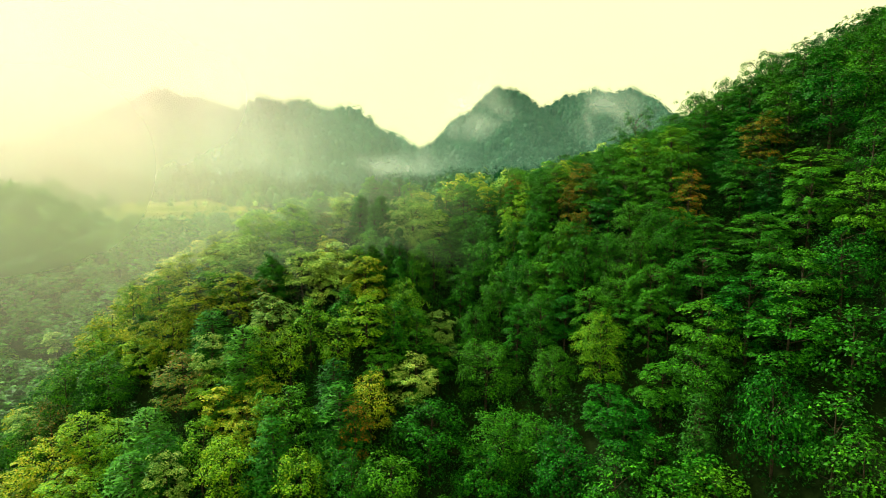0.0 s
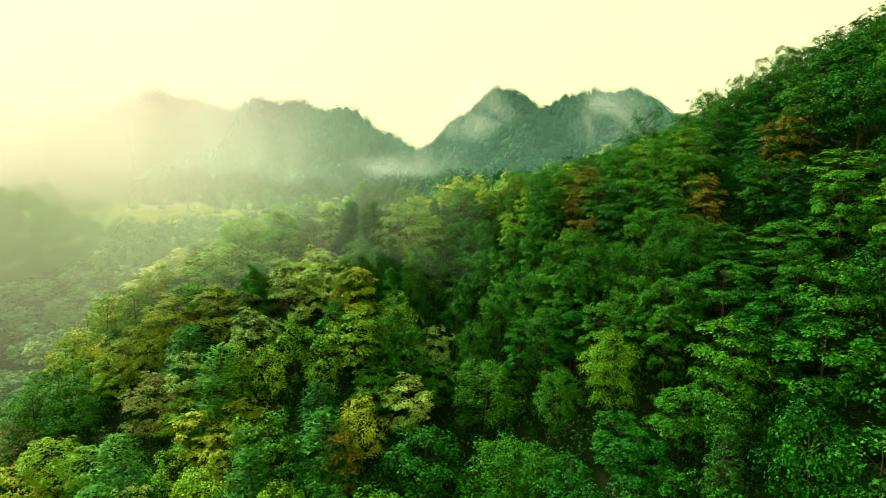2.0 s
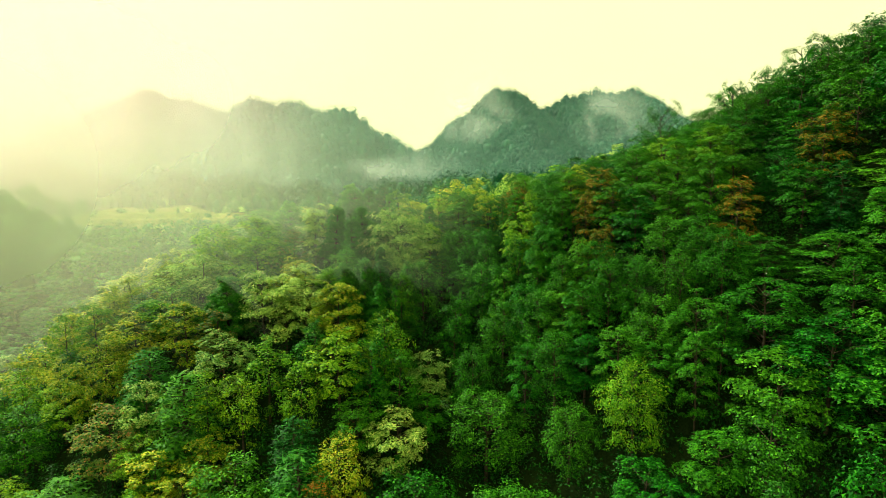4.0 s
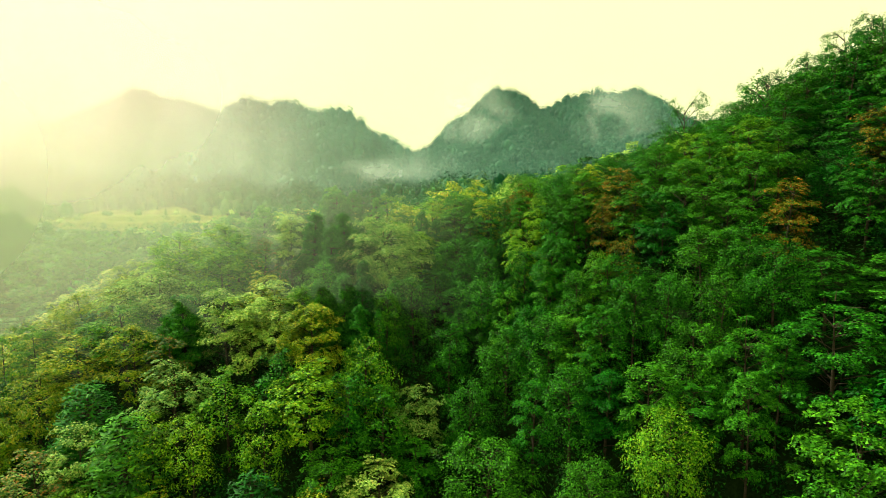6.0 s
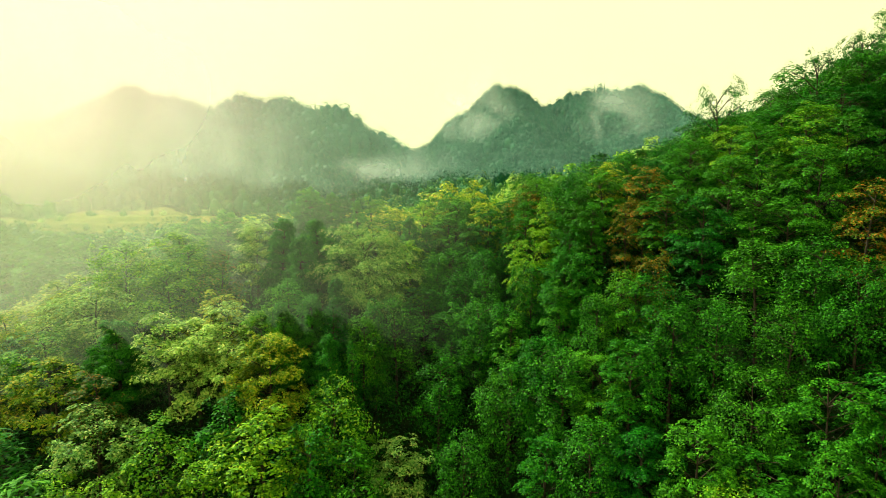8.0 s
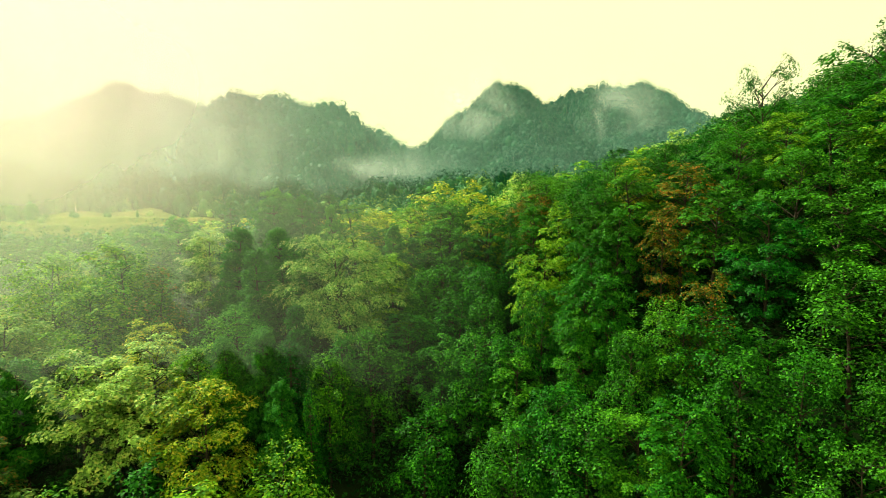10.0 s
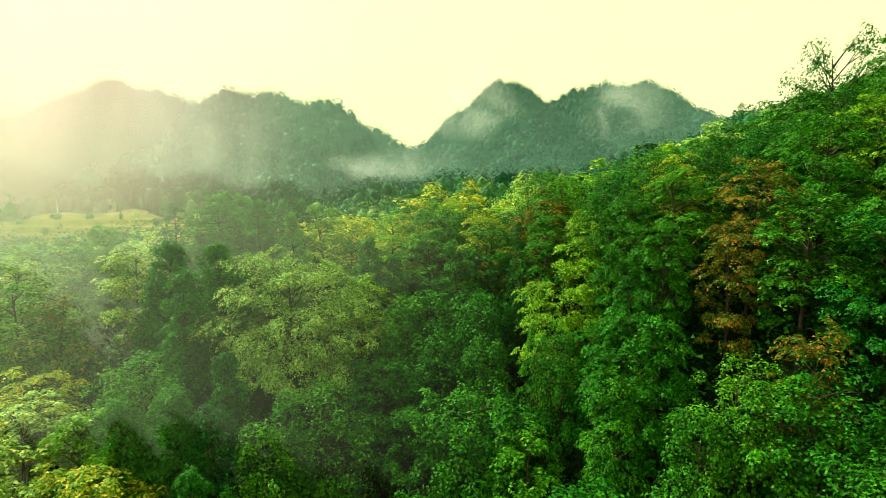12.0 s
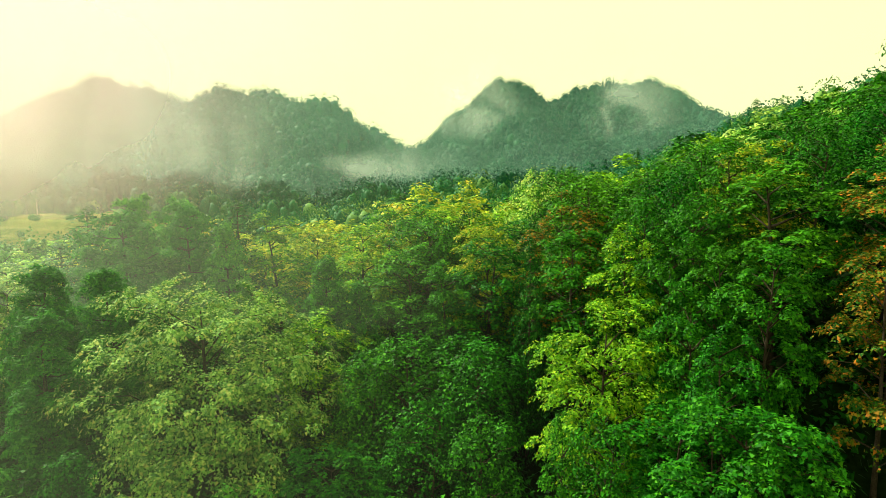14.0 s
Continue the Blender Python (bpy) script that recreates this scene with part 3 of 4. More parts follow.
NOTED["layered", "fresh"] = [
    (15.7, 70.9, 53.5, 3.1), (11.2, 74.8, 52.6, 2.8), (5.3, 89.5, 55.9, 3.0), (10.3, 86.7, 57.8, 3.6), (14.2, 83.3, 59.4, 2.5),
    (12.7, 79.9, 56.9, 2.5), (14.6, 79.5, 58.1, 2.6), (13.0, 75.0, 54.5, 2.5), (3.0, 78.5, 49.9, 3.5), (14.2, 67.4, 50.2, 3.6),
    (7.6, 75.0, 49.9, 3.4), (27.1, 77.8, 64.1, 5.2), (22.5, 61.1, 50.6, 5.0), (23.9, 59.7, 50.0, 2.8), (16.3, 62.2, 47.4, 3.7),
    (21.5, 58.5, 47.6, 2.9), (23.0, 81.2, 63.2, 4.7), (23.9, 76.3, 61.7, 4.7), (25.2, 70.4, 59.0, 4.1), (31.6, 51.3, 48.9, 7.3),
    (34.1, 54.3, 52.7, 6.0), (41.4, 56.5, 60.2, 6.1), (38.4, 60.4, 60.2, 6.5), (26.0, 54.7, 47.6, 6.1), (0.9, 81.7, 50.7, 3.8),
    (13.0, 69.2, 48.9, 4.7), (41.4, 65.0, 62.5, 7.7), (25.0, 85.1, 63.7, 5.0), (11.3, 78.1, 53.7, 3.4), (12.3, 75.6, 54.6, 4.6),
    (3.4, 91.1, 56.5, 4.3), (7.0, 90.2, 57.1, 3.9), (16.7, 82.6, 60.6, 4.0), (12.0, 76.8, 54.7, 2.1), (8.6, 79.2, 53.0, 1.6),
    (28.3, 72.8, 62.3, 4.7), (8.8, 66.4, 44.5, 3.5), (31.9, 83.7, 66.3, 6.7), (39.5, 74.9, 67.1, 7.0),
]
NOTED["conifer", "needle"] = [
    (8.6, 86.6, 56.4, 1.8), (40.6, 170.0, 63.0, 3.6), (-17.0, 98.0, 57.0, 5.0), (-7.2, 96.5, 57.6, 4.6), (-12.3, 62.5, 38.1, 6.0),
    (-5.8, 76.0, 49.6, 4.0), (-8.4, 97.5, 56.7, 4.3), (104.0, 250.0, 82.0, 4.5),
]
NOTED["layered", "deep"] = [
    (12.9, 82.5, 58.2, 2.4), (13.6, 80.7, 57.9, 2.2), (12.8, 77.8, 56.0, 2.3), (31.3, 74.0, 64.6, 4.8), (19.6, 76.7, 59.6, 3.9),
    (21.2, 73.7, 58.8, 4.4), (23.8, 72.7, 59.7, 4.3), (27.3, 59.4, 52.6, 7.1), (29.7, 54.8, 50.4, 6.6), (42.2, 72.0, 70.5, 6.2),
    (17.3, 52.2, 38.2, 5.2), (35.5, 81.6, 67.6, 6.5), (34.1, 62.2, 55.4, 7.0),
]
NOTED["layered", "orange"] = [
    (19.1, 80.2, 61.0, 3.5), (16.9, 77.6, 58.5, 2.7), (17.0, 71.9, 55.2, 3.0), (10.8, 90.3, 59.2, 4.5), (29.0, 68.7, 60.0, 3.9),
    (-9.2, 58.1, 35.7, 3.6), (38.6, 71.2, 67.0, 5.5),
]
NOTED["round", "rust"] = [
    (-17.3, 83.3, 54.0, 4.0), (-51.0, 71.2, 30.5, 5.1),
]
NOTED["conifer", "fresh"] = [
    (-3.9, 72.6, 47.7, 1.8), (-2.9, 77.2, 49.6, 3.4),
]
NOTED["layered", "rust"] = [
    (-23.0, 73.6, 46.3, 3.8), (-31.5, 67.1, 38.3, 6.2),
]
NOTED["round", "olive"] = [
    (-4.9, 70.5, 46.6, 4.7), (-22.0, 67.4, 41.4, 3.6), (-18.3, 66.5, 41.6, 3.5), (16.7, 59.1, 45.3, 5.0), (-26.7, 59.8, 33.1, 3.7),
    (-16.4, 69.2, 44.4, 4.3), (-12.6, 66.5, 42.9, 3.5), (-20.3, 84.8, 54.3, 6.7), (-22.5, 57.6, 32.5, 6.0), (-14.5, 55.0, 32.1, 5.8),
    (-28.6, 88.6, 54.2, 6.0), (-46.0, 83.6, 43.3, 4.5),
]
NOTED["conifer", "pine"] = [
    (-23.8, 66.7, 40.6, 7.5), (-33.2, 57.6, 29.2, 8.5), (-17.9, 57.3, 33.4, 6.6), (-11.1, 59.0, 36.6, 6.7), (-34.2, 63.3, 32.0, 7.8),
    (-29.4, 71.6, 41.5, 7.2), (-9.9, 78.6, 51.2, 4.4),
]
NOTED["open", "deep"] = [
    (59.0, 93.0, 80.4, 6.0), (43.5, 90.5, 73.6, 5.0), (49.5, 92.6, 77.2, 6.0), (30.4, 91.8, 68.6, 5.0), (37.9, 88.6, 71.2, 5.5),
]
NOTED["round", "pale"] = [
    (11.6, 102.8, 60.4, 4.7),
]

taken = []


def near_detail(x, y):
    if y < 49 or x < -44:
        return 3
    if 64 < y < 86 and 9 < x < 37 or 80 < y < 88 and -9 < x < 3:
        return 4
    return 2 if 71 < y < 97 and -16 < x < 22 or 57 < y < 98 and 2 < x < 40 else 1


for n, (key, places) in enumerate(NOTED.items()):
    kind, tone = key[:2]
    for i, (x, y, top, width) in enumerate(places):
        plant(kind, tone, x, y, top, 1 + (i + n) % 3, 2 if kind == "open" else near_detail(x, y), i * 1.7 + n, width * 1.15, "spur" if y < 88 else "crest" if y < 110 else "valley")
        taken.append((x, y, 0.36 * width))

# ---------------------------------------------------------------- the rest of the wood
rng = np.random.default_rng(7)


def scatter(x0, x1, y0, y1, gap, keep):
    """Places about gap apart on a jittered lattice, clear of the trees already there."""
    out = []
    for y in np.arange(y0, y1, gap * 0.9):
        for x in np.arange(x0, x1, gap):
            px, py = x + rng.uniform(-0.42, 0.42) * gap, y + rng.uniform(-0.42, 0.42) * gap
            if keep(px, py) and all((px - a) ** 2 + (py - b) ** 2 > (r + 0.3 * gap) ** 2 for a, b, r in taken):
                out.append((px, py))
    return out


def pick(x, y):
    """Which kind and tone grows here: yellowing and pale crowns to the left, pushed paler to paint the glow there, deep
    green to the right.
    """
    q = noise.noise(Vector((x * 0.06, y * 0.06, 3.1))) + rng.normal(0, 0.22)
    left_glow = float(smooth((2 - x) / 6))
    r = rng.uniform()
    if r < 0.06 + 0.04 * left_glow:
        return "conifer", "needle"
    kind = "layered" if rng.uniform() < 0.54 else "round"
    if r > 0.997:
        return kind, "orange" if x > 0 else "rust"
    # brightness of the left-hand glow is put into the leaf tones
    lean = q + 1.15 * left_glow - 0.2 - 0.14 * float(smooth((x - 12) / 4))
    if x > 12 and y < 66:
        lean = min(lean, 0.3)
    tone = "deep" if lean < 0.05 else "fresh" if lean < 0.36 else "pale" if lean < 0.45 else "olive" if lean < 0.72 else "yellow"
    return kind, tone


for x, y in scatter(-66, 78, 44, 102, 3.7, lambda x, y: -0.8 * y - 4 < x < 0.86 * y + 8 and x > -62 - 0.2 * (y - 60)):
    kind, tone = pick(x, y)
    top = float(canopy(x, y)) + rng.normal(-1.3, 0.6) + (1.3 if x > 48 else 0)
    plant(kind, tone, x, y, top, int(rng.integers(1, 4)), near_detail(x, y), rng.uniform(0, 6.28), rng.uniform(4.4, 6.2), "spur" if y < 88 else "crest")


def undergrowth(name, label, x0, x1, y0, y1, gap, seed):
    """Bushes that fill the floor between the stems, their leaf colour darkened to paint the shade of the gaps."""
    r = np.random.default_rng(seed)
    gx, gy = np.meshgrid(np.arange(x0, x1, gap), np.arange(y0, y1, gap))
    n, per = gx.size, 180
    x = gx.ravel() + r.uniform(-0.5, 0.5, n) * gap
    y = gy.ravel() + r.uniform(-0.5, 0.5, n) * gap
    z, h, rad = ground(x, y), r.uniform(1.8, 4.8, n), r.uniform(1.1, 1.8, n)
    d = unit(r.normal(size=(n, per, 3)))
    d[..., 2] = np.abs(d[..., 2])
    k = r.uniform(0.5, 1.0, (n, per, 1)) ** 0.5
    c = np.stack([x, y, z], -1)[:, None] + d * k * np.stack([rad, rad, h], -1)[:, None]
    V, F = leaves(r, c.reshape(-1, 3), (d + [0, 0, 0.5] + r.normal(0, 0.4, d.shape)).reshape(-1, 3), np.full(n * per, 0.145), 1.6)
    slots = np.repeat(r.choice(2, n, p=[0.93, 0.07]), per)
    return tagged(new(name, mesh_of(name, V, F, [LEAF["shade_shrub"], LEAF["fresh"]], slots)), label, "bushes", "", "stuff")


undergrowth("undergrowth", "dense bushes with shade-darkened leaves under the slope's trees", -66, 80, 46, 103, 2.1, 5)

valley = []
for x, y in scatter(-64, 110, 102, 192, 5.9, lambda x, y: x < 66 + 0.33 * (y - 92)):
    kind, tone = pick(x - 17, y)
    valley.append((kind, tone, x, y, float(canopy(x, y)) + rng.normal(-0.4, 1.0), int(rng.integers(1, 6)), rng.uniform(0, 6.28), rng.uniform(6, 8.5)))
joined_wood("valley_woodland", "mixed green woods on the saddle behind the spur", valley)
slope_foot = []
for x, y in scatter(-95, 100, -46, 46, 8.0, lambda x, y: True):
    kind, tone = pick(x, y)
    slope_foot.append((kind, tone, x, y, float(ground(x, y)) + rng.uniform(6.5, 9.5), int(rng.integers(1, 6)), rng.uniform(0, 6.28), rng.uniform(6.5, 9)))
joined_wood("slope_woodland", "dense green woods below the flight line", slope_foot)
bank = []
for x, y in scatter(-200, -60, 100, 200, 6.0, lambda x, y: x > -0.95 * y - 10):
    kind, tone = pick(x + 205, y)
    bank.append((kind, tone, x, y, float(canopy(x, y)) + rng.normal(-0.4, 1.2), int(rng.integers(1, 6)), rng.uniform(0, 6.28), rng.uniform(6.5, 9)))
joined_wood("hazy_woodland", "hazy grey-green woods on the opposite valley bank", bank)


# ---------------------------------------------------------------- far woods: one sheet of small crowns
def far_wood(name, label, x0, x1, y0, y1, gap, keep, tones, seed, tall=(8.5, 12.5), wide=1.0, leaf=0.55):
    r = np.random.default_rng(seed)
    gx, gy = np.meshgrid(np.arange(x0, x1, gap), np.arange(y0, y1, gap))
    x = gx.ravel() + r.uniform(-0.5, 0.5, gx.size) * gap
    y = gy.ravel() + r.uniform(-0.5, 0.5, gx.size) * gap
    ok = keep(x, y)
    x, y = x[ok], y[ok]
    z, n, per = ground(x, y), len(x), 60
    h = r.uniform(*tall, n)
    spire = r.uniform(0, 1, n) < 0.07
    rad = np.where(spire, 1.9, 3.1) * r.uniform(0.8, 1.2, n) * wide
    # the dim uneven heart of the crown
    sides, rings = 6, (0.12, 0.5, 0.82)
    az = np.arange(sides)[None, None] * 2 * np.pi / sides + r.uniform(0, 6.28, (n, 1, 1)) + r.normal(0, 0.12, (n, 3, sides))
    q = np.array(rings)[None, :, None] + r.normal(0, 0.05, (n, 3, sides))
    prof = np.where(spire[:, None, None], 1.05 - q, np.sqrt(np.clip(1 - ((q - 0.4) / 0.6) ** 2, 0.05, 1)))
    rr = 0.78 * rad[:, None, None] * prof * r.uniform(0.7, 1.15, (n, 3, sides))
    rim = np.stack([x[:, None, None] + rr * np.cos(az), y[:, None, None] + rr * np.sin(az), z[:, None, None] + 0.80 * h[:, None, None] * q], -1).reshape(n, -1, 3)
    crest = np.stack([x + r.normal(0, 0.4, n), y + r.normal(0, 0.4, n), z + h * 0.76], -1)[:, None]
    V0 = np.concatenate([rim, crest], 1).reshape(-1, 3)
    one = []
    for k in range(sides):
        j = (k + 1) % sides
        for ring in (0, 6):
            one += [(ring + k, ring + j, ring + 6 + j), (ring + k, ring + 6 + j, ring + 6 + k)]
        one.append((12 + k, 12 + j, 18))
    F0 = (np.arange(n)[:, None, None] * 19 + np.array(one)[None]).reshape(-1, 3)
    # the leaf clumps round it, turned outward
    q = r.uniform(0.35, 1.0, (n, per))
    prof = np.where(spire[:, None], 1.05 - q, np.sqrt(np.clip(1 - ((q - 0.4) / 0.6) ** 2, 0.02, 1)))
    az = r.uniform(0, 2 * np.pi, (n, per))
    rr = rad[:, None] * prof * r.uniform(0.7, 1.12, (n, per))
    c = np.stack([x[:, None] + rr * np.cos(az), y[:, None] + rr * np.sin(az), z[:, None] + h[:, None] * q], -1)
    nrm = np.stack([np.cos(az) * prof, np.sin(az) * prof, 0.2 + 0.3 * q], -1) + r.normal(0, 0.75, (n, per, 3))
    V, F = leaves(r, c.reshape(-1, 3), nrm.reshape(-1, 3), np.full(n * per, leaf), 1.3)
    F = np.concatenate([F0, F + len(V0)])
    V = np.concatenate([V0, V])
    pickt = r.choice(len(tones), n, p=[0.5, 0.3, 0.2])
    pickt = np.where(spire, 0, pickt)
    slots = np.concatenate([np.repeat(pickt, len(one)), np.repeat(pickt, per)])
    return tagged(new(name, mesh_of(name, V, F, [LEAF[t] for t in tones], slots, True)), label, "woodland", "", "stuff")


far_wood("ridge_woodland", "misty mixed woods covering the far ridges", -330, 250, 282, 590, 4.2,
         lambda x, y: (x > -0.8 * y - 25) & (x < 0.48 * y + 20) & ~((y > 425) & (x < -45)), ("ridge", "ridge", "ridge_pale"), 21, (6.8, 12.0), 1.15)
far_wood("valley_floor_woodland", "pale green mixed trees round the valley meadow", -250, 130, 188, 284, 4.4,
         lambda x, y: (meadow(x, y) < 0.3) & (x > -0.8 * y - 25) & (x < 0.48 * y + 20), ("ridge_pale", "valley_green", "valley_pale"), 22, (6.0, 12.0), 1.0, 0.42)
far_wood("meadow_bushes", "low pale bushes scattered over the valley meadow", -190, -66, 222, 282, 5.5,
         lambda x, y: (meadow(x, y) > 0.3) & (np.sin(x * 0.5) + np.sin(y * 0.9 + x * 0.2) > 0.8), ("valley_green", "valley_pale", "pale"), 33, (0.8, 3.2), 0.5, 0.3)


def dead_tree(x, y, h):
    """A bare bleached trunk with a few stubs."""
    r = np.random.default_rng(4)
    wood, _ = trunk_and_limbs(r, h, lambda s: 0.9 * (1.1 - s), 5, low=0.5, bend=0.2, thick=0.17, rise=0.9)
    tree = tagged(new("dead_tree"), "bare bleached dead trunk on the valley meadow", "tree")
    tree.matrix_world = Matrix.Translation((x, y, float(ground(x, y))))
    o = new("trunk", mesh_of("trunk", *wood, [BLEACHED], None, True))
    o.parent = tree


dead_tree(-141, 270, 6.0)


# ---------------------------------------------------------------- mist in the valley, and added glow veils
def mist_sheet(name, label, x0, x1, y, z0, z1, bow, mat, sway=14, lean=0.0):
    u, v = np.linspace(0, 1, 40), np.linspace(0, 1, 10)
    U, Vv = np.meshgrid(u, v)
    X = x0 + (x1 - x0) * U
    Y = y + bow * np.sin(np.pi * U) + sway * (np.sin(5 * U + 2 * Vv) + 0.7 * Vv)
    Z = z0 + (z1 - z0) * Vv
    Y = Y + lean * (Z - 60)
    V = np.stack([X, Y, Z], -1).reshape(-1, 3)
    i = (np.arange(9)[:, None] * 40 + np.arange(39)[None]).ravel()
    return tagged(new(name, mesh_of(name, V, np.stack([i, i + 1, i + 41, i + 40], 1), [mat], None, True)), label, "mist", "valley mist", "stuff")


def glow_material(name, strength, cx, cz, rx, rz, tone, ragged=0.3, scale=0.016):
    """Added glow veil: sun glare painted as a broad soft bank round one middle, torn by a noise and streaked upright.
    """
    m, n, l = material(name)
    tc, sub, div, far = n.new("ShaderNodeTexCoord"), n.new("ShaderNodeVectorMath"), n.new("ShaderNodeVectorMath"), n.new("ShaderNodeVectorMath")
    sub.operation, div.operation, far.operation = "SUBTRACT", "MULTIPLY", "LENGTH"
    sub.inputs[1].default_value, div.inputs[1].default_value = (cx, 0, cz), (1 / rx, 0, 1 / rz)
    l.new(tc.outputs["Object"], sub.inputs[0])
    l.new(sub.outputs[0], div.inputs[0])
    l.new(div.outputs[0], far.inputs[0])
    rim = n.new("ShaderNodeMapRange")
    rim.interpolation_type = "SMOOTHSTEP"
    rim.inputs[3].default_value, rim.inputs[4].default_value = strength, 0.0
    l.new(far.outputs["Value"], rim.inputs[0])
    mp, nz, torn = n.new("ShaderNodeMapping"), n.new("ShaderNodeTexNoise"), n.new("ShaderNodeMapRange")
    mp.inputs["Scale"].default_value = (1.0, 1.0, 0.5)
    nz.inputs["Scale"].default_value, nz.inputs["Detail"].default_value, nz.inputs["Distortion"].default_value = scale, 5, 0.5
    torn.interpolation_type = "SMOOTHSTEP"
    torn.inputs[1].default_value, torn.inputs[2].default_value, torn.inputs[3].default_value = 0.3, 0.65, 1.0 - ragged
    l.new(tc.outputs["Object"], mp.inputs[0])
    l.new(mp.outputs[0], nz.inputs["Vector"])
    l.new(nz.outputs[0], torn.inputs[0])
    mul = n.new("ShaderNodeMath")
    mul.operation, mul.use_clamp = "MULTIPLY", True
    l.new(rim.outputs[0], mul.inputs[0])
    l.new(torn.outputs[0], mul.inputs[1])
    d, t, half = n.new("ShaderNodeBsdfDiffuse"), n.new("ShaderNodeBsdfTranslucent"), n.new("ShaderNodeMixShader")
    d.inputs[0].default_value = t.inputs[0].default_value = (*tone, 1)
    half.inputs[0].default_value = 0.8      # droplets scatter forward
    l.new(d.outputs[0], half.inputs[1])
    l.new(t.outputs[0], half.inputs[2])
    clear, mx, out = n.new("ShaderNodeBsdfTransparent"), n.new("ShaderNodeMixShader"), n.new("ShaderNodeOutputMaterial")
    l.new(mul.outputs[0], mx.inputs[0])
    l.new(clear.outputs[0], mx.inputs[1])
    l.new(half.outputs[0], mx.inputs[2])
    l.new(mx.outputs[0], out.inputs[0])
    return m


# glare tints, put into the colour of the veils
VEIL_GLOW = (0.70, 0.84, 0.66)
CREAM_GLOW, PEACH_GLOW = (0.86, 0.79, 0.70), (1.0, 0.64, 0.80)
# five added veils stand in for glare from the left; the sixth is haze
mist_sheet("mist_and_glow_sheet", "thin added veil with glare tint over the lower slope", -54, 10, 76, 24, 80, 0, glow_material("slope_glow_veil", 0.10, -22, 52, 32, 28, VEIL_GLOW, 0.2), 1)
mist_sheet("mist_and_glow_sheet", "thin added veil with glare tint past the crest", -66, 10, 88, 28, 84, 0, glow_material("crest_glow_veil", 0.20, -28, 56, 38, 28, VEIL_GLOW, 0.2), 1)
mist_sheet("mist_and_glow_sheet", "pale added veil with glare tint over the opposite bank", -138, -6, 96, 10, 110, 0, glow_material("bank_glow_veil", 0.46, -72, 60, 66, 50, (0.76, 0.85, 0.66), 0.15), 3, 0.2)
mist_sheet("mist_and_glow_sheet", "cream haze veil added for sun glare over the valley meadow", -270, -40, 211, 18, 114, 0, glow_material("meadow_glow_veil", 0.40, -155, 66, 115, 48, CREAM_GLOW), 4, 0.2)
mist_sheet("mist_and_glow_sheet", "thick peach haze veil added for sun glare before the far ridge", -324, -32, 262, 16, 168, 8, glow_material("ridge_glow_veil", 0.90, -178, 92, 146, 76, PEACH_GLOW, 0.3, 0.022), 8, 0.05)
# teal of the distant hazy light is put into this sheet's tone
mist_sheet("mist_and_glow_sheet", "pale haze along the far slopes", -420, 360, 290, 0, 200, 6, mist_material("slope_mist", 0.24, 0.015, 76, 148, 0.6, 1.0, 10, -120, 1.0, (0.48, 0.87, 0.79)), 3)


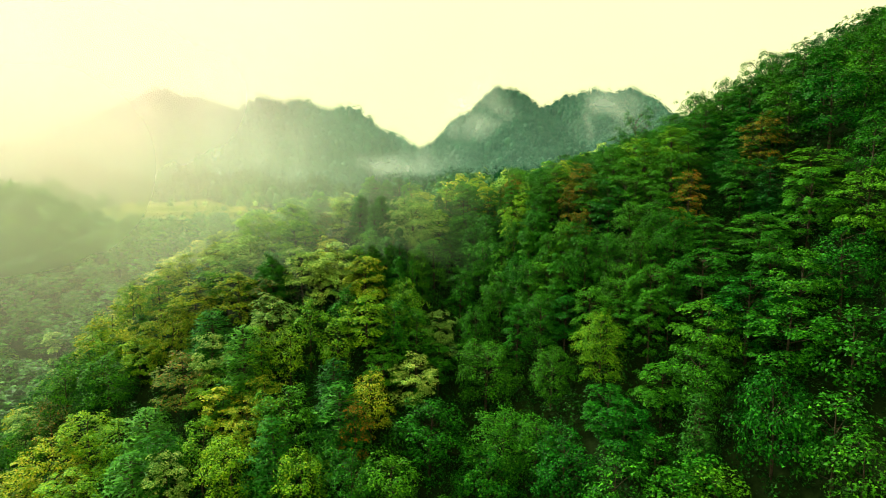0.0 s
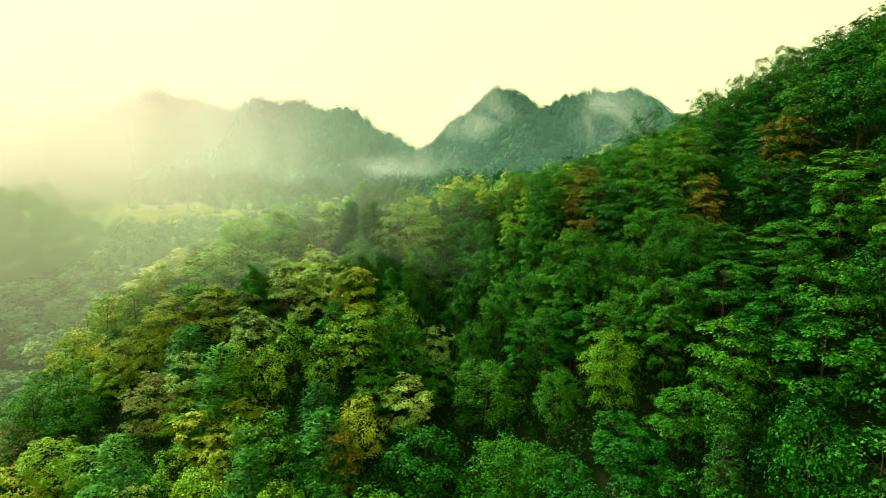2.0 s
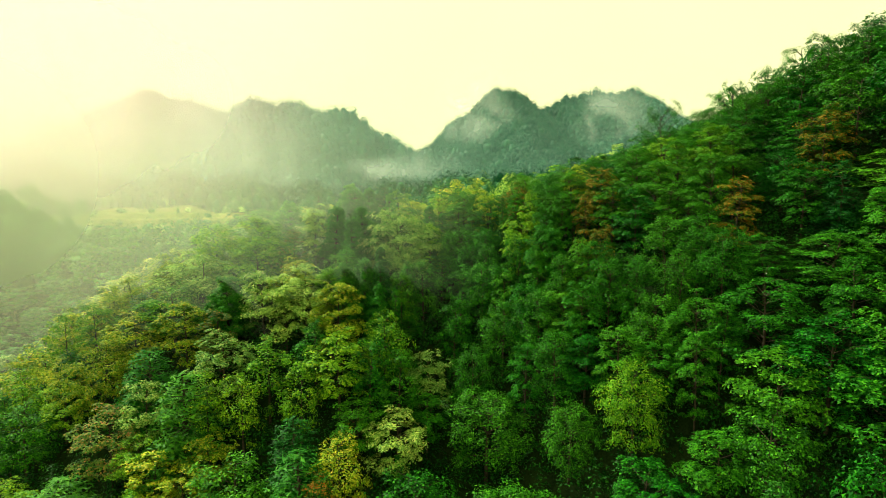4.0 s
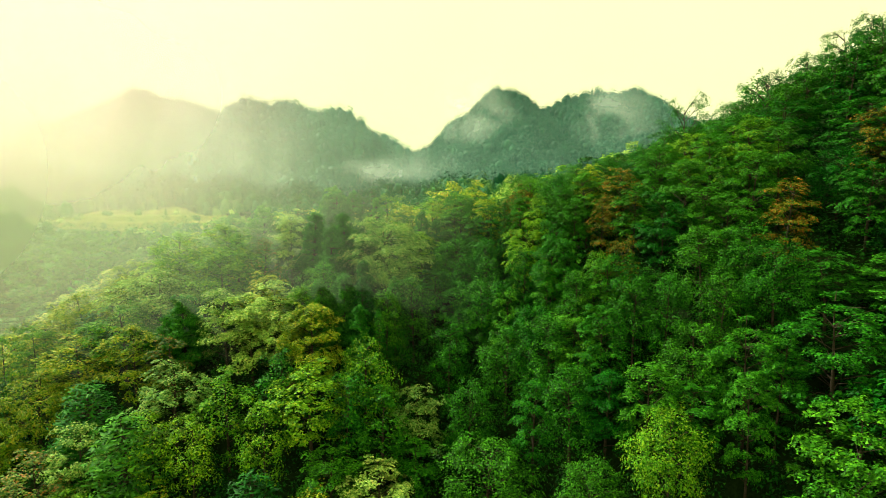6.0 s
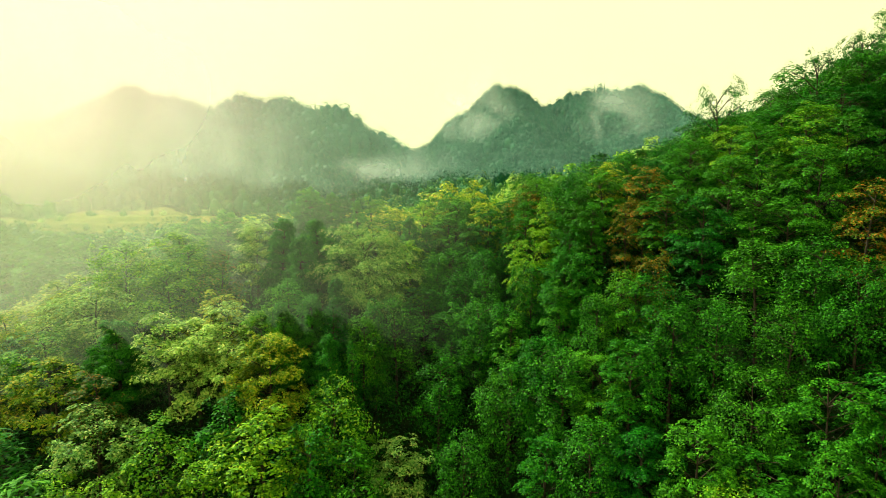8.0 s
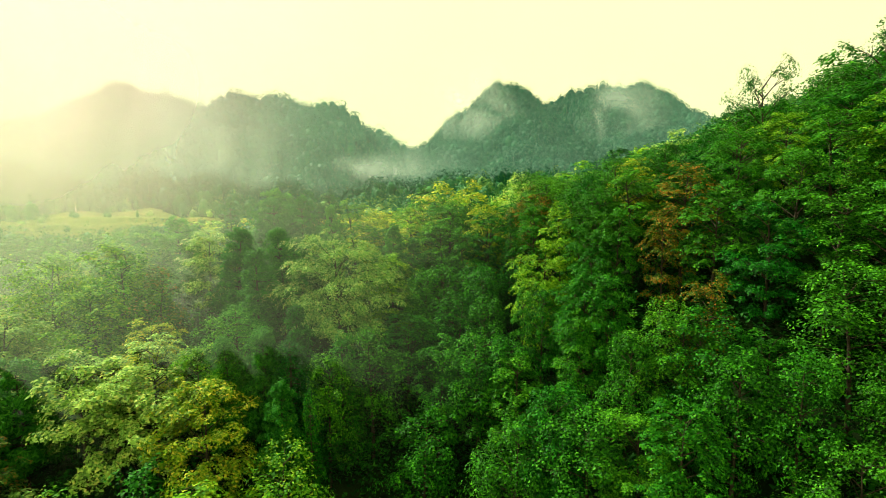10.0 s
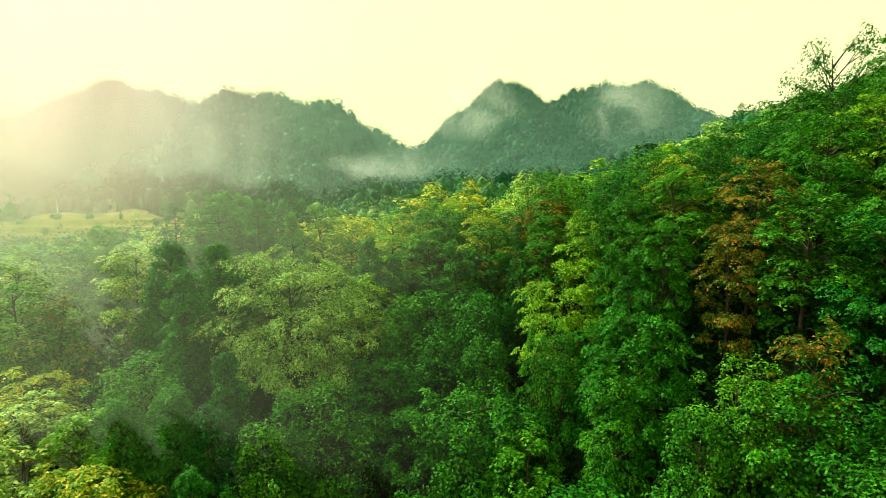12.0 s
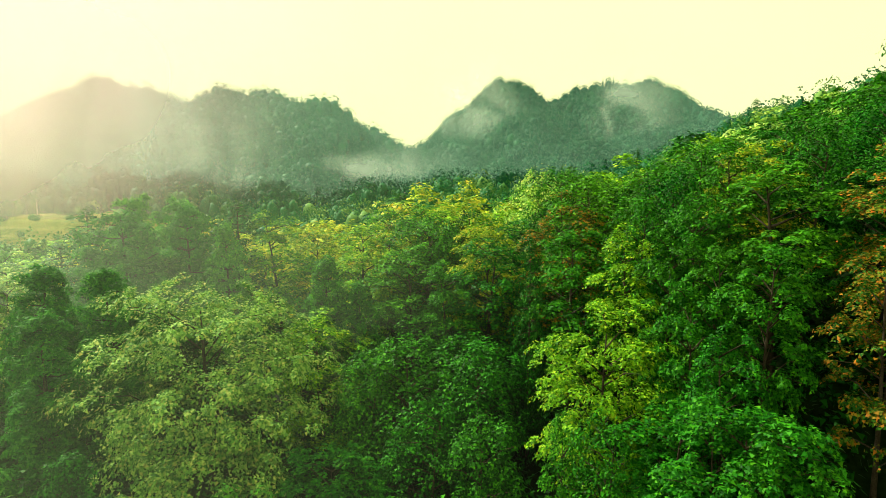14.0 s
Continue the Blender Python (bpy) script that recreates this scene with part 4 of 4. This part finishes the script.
def wisp_material():
    """A torn plume of mist, dense in the middle and fading to nothing at its rim."""
    m, n, l = material("mist_wisp")
    tc, geo, info = n.new("ShaderNodeTexCoord"), n.new("ShaderNodeNewGeometry"), n.new("ShaderNodeObjectInfo")
    nz = n.new("ShaderNodeTexNoise")
    nz.inputs["Scale"].default_value, nz.inputs["Detail"].default_value, nz.inputs["Distortion"].default_value = 0.03, 6, 0.9
    l.new(geo.outputs["Position"], nz.inputs["Vector"])
    warp = n.new("ShaderNodeVectorMath")
    warp.operation = "MULTIPLY_ADD"
    warp.inputs[1].default_value = (1.1, 0, 0.9)
    l.new(nz.outputs["Color"], warp.inputs[0])
    l.new(tc.outputs["Object"], warp.inputs[2])
    off = n.new("ShaderNodeVectorMath")
    off.operation = "SUBTRACT"
    off.inputs[1].default_value = (0.55, 0, 0.45)
    l.new(warp.outputs[0], off.inputs[0])
    flat = n.new("ShaderNodeVectorMath")
    flat.operation = "MULTIPLY"
    flat.inputs[1].default_value = (1, 0, 1)
    l.new(off.outputs[0], flat.inputs[0])
    far = n.new("ShaderNodeVectorMath")
    far.operation = "LENGTH"
    l.new(flat.outputs[0], far.inputs[0])
    rim = n.new("ShaderNodeMapRange")
    rim.interpolation_type = "SMOOTHERSTEP"
    rim.inputs[1].default_value, rim.inputs[2].default_value = 0.0, 0.68
    rim.inputs[3].default_value, rim.inputs[4].default_value = 0.5, 0.0
    l.new(far.outputs["Value"], rim.inputs[0])
    tear = n.new("ShaderNodeMapRange")
    tear.inputs[1].default_value, tear.inputs[2].default_value = 0.36, 0.7
    tear.inputs[3].default_value = 0.08
    l.new(nz.outputs[0], tear.inputs[0])
    mul = n.new("ShaderNodeMath")
    mul.operation = "MULTIPLY"
    l.new(rim.outputs[0], mul.inputs[0])
    l.new(tear.outputs[0], mul.inputs[1])
    d, t, half = n.new("ShaderNodeBsdfDiffuse"), n.new("ShaderNodeBsdfTranslucent"), n.new("ShaderNodeMixShader")
    d.inputs[0].default_value = t.inputs[0].default_value = (0.85, 0.95, 0.90, 1)
    l.new(d.outputs[0], half.inputs[1])
    l.new(t.outputs[0], half.inputs[2])
    clear, mx, out = n.new("ShaderNodeBsdfTransparent"), n.new("ShaderNodeMixShader"), n.new("ShaderNodeOutputMaterial")
    l.new(mul.outputs[0], mx.inputs[0])
    l.new(clear.outputs[0], mx.inputs[1])
    l.new(half.outputs[0], mx.inputs[2])
    l.new(mx.outputs[0], out.inputs[0])
    return m


WISP = wisp_material()
u = np.linspace(-1, 1, 17)
U, Vv = np.meshgrid(u, u)
i = (np.arange(16)[:, None] * 17 + np.arange(16)[None]).ravel()
wisp_mesh = mesh_of("mist_wisp", np.stack([U, 0.25 * np.cos(2 * U) - 0.2 * Vv, Vv], -1).reshape(-1, 3), np.stack([i, i + 1, i + 18, i + 17], 1), [WISP], None, True)
# x, y, z, half width, half height
for x, y, z, a, c in [(-74, 280, 66, 34, 42), (-20, 330, 62, 60, 22), (30, 440, 102, 56, 50), (118, 405, 94, 50, 52), (58, 90, 79, 9, 6)]:
    w = new("mist_wisp", wisp_mesh)
    w.matrix_world = Matrix.Translation((x, y, z)) @ Matrix.Diagonal((a, 14 if y > 100 else 4, c, 1))
    tagged(w, "torn pale wisp of mist drifting before the trees", "mist", "mist wisps", "stuff")
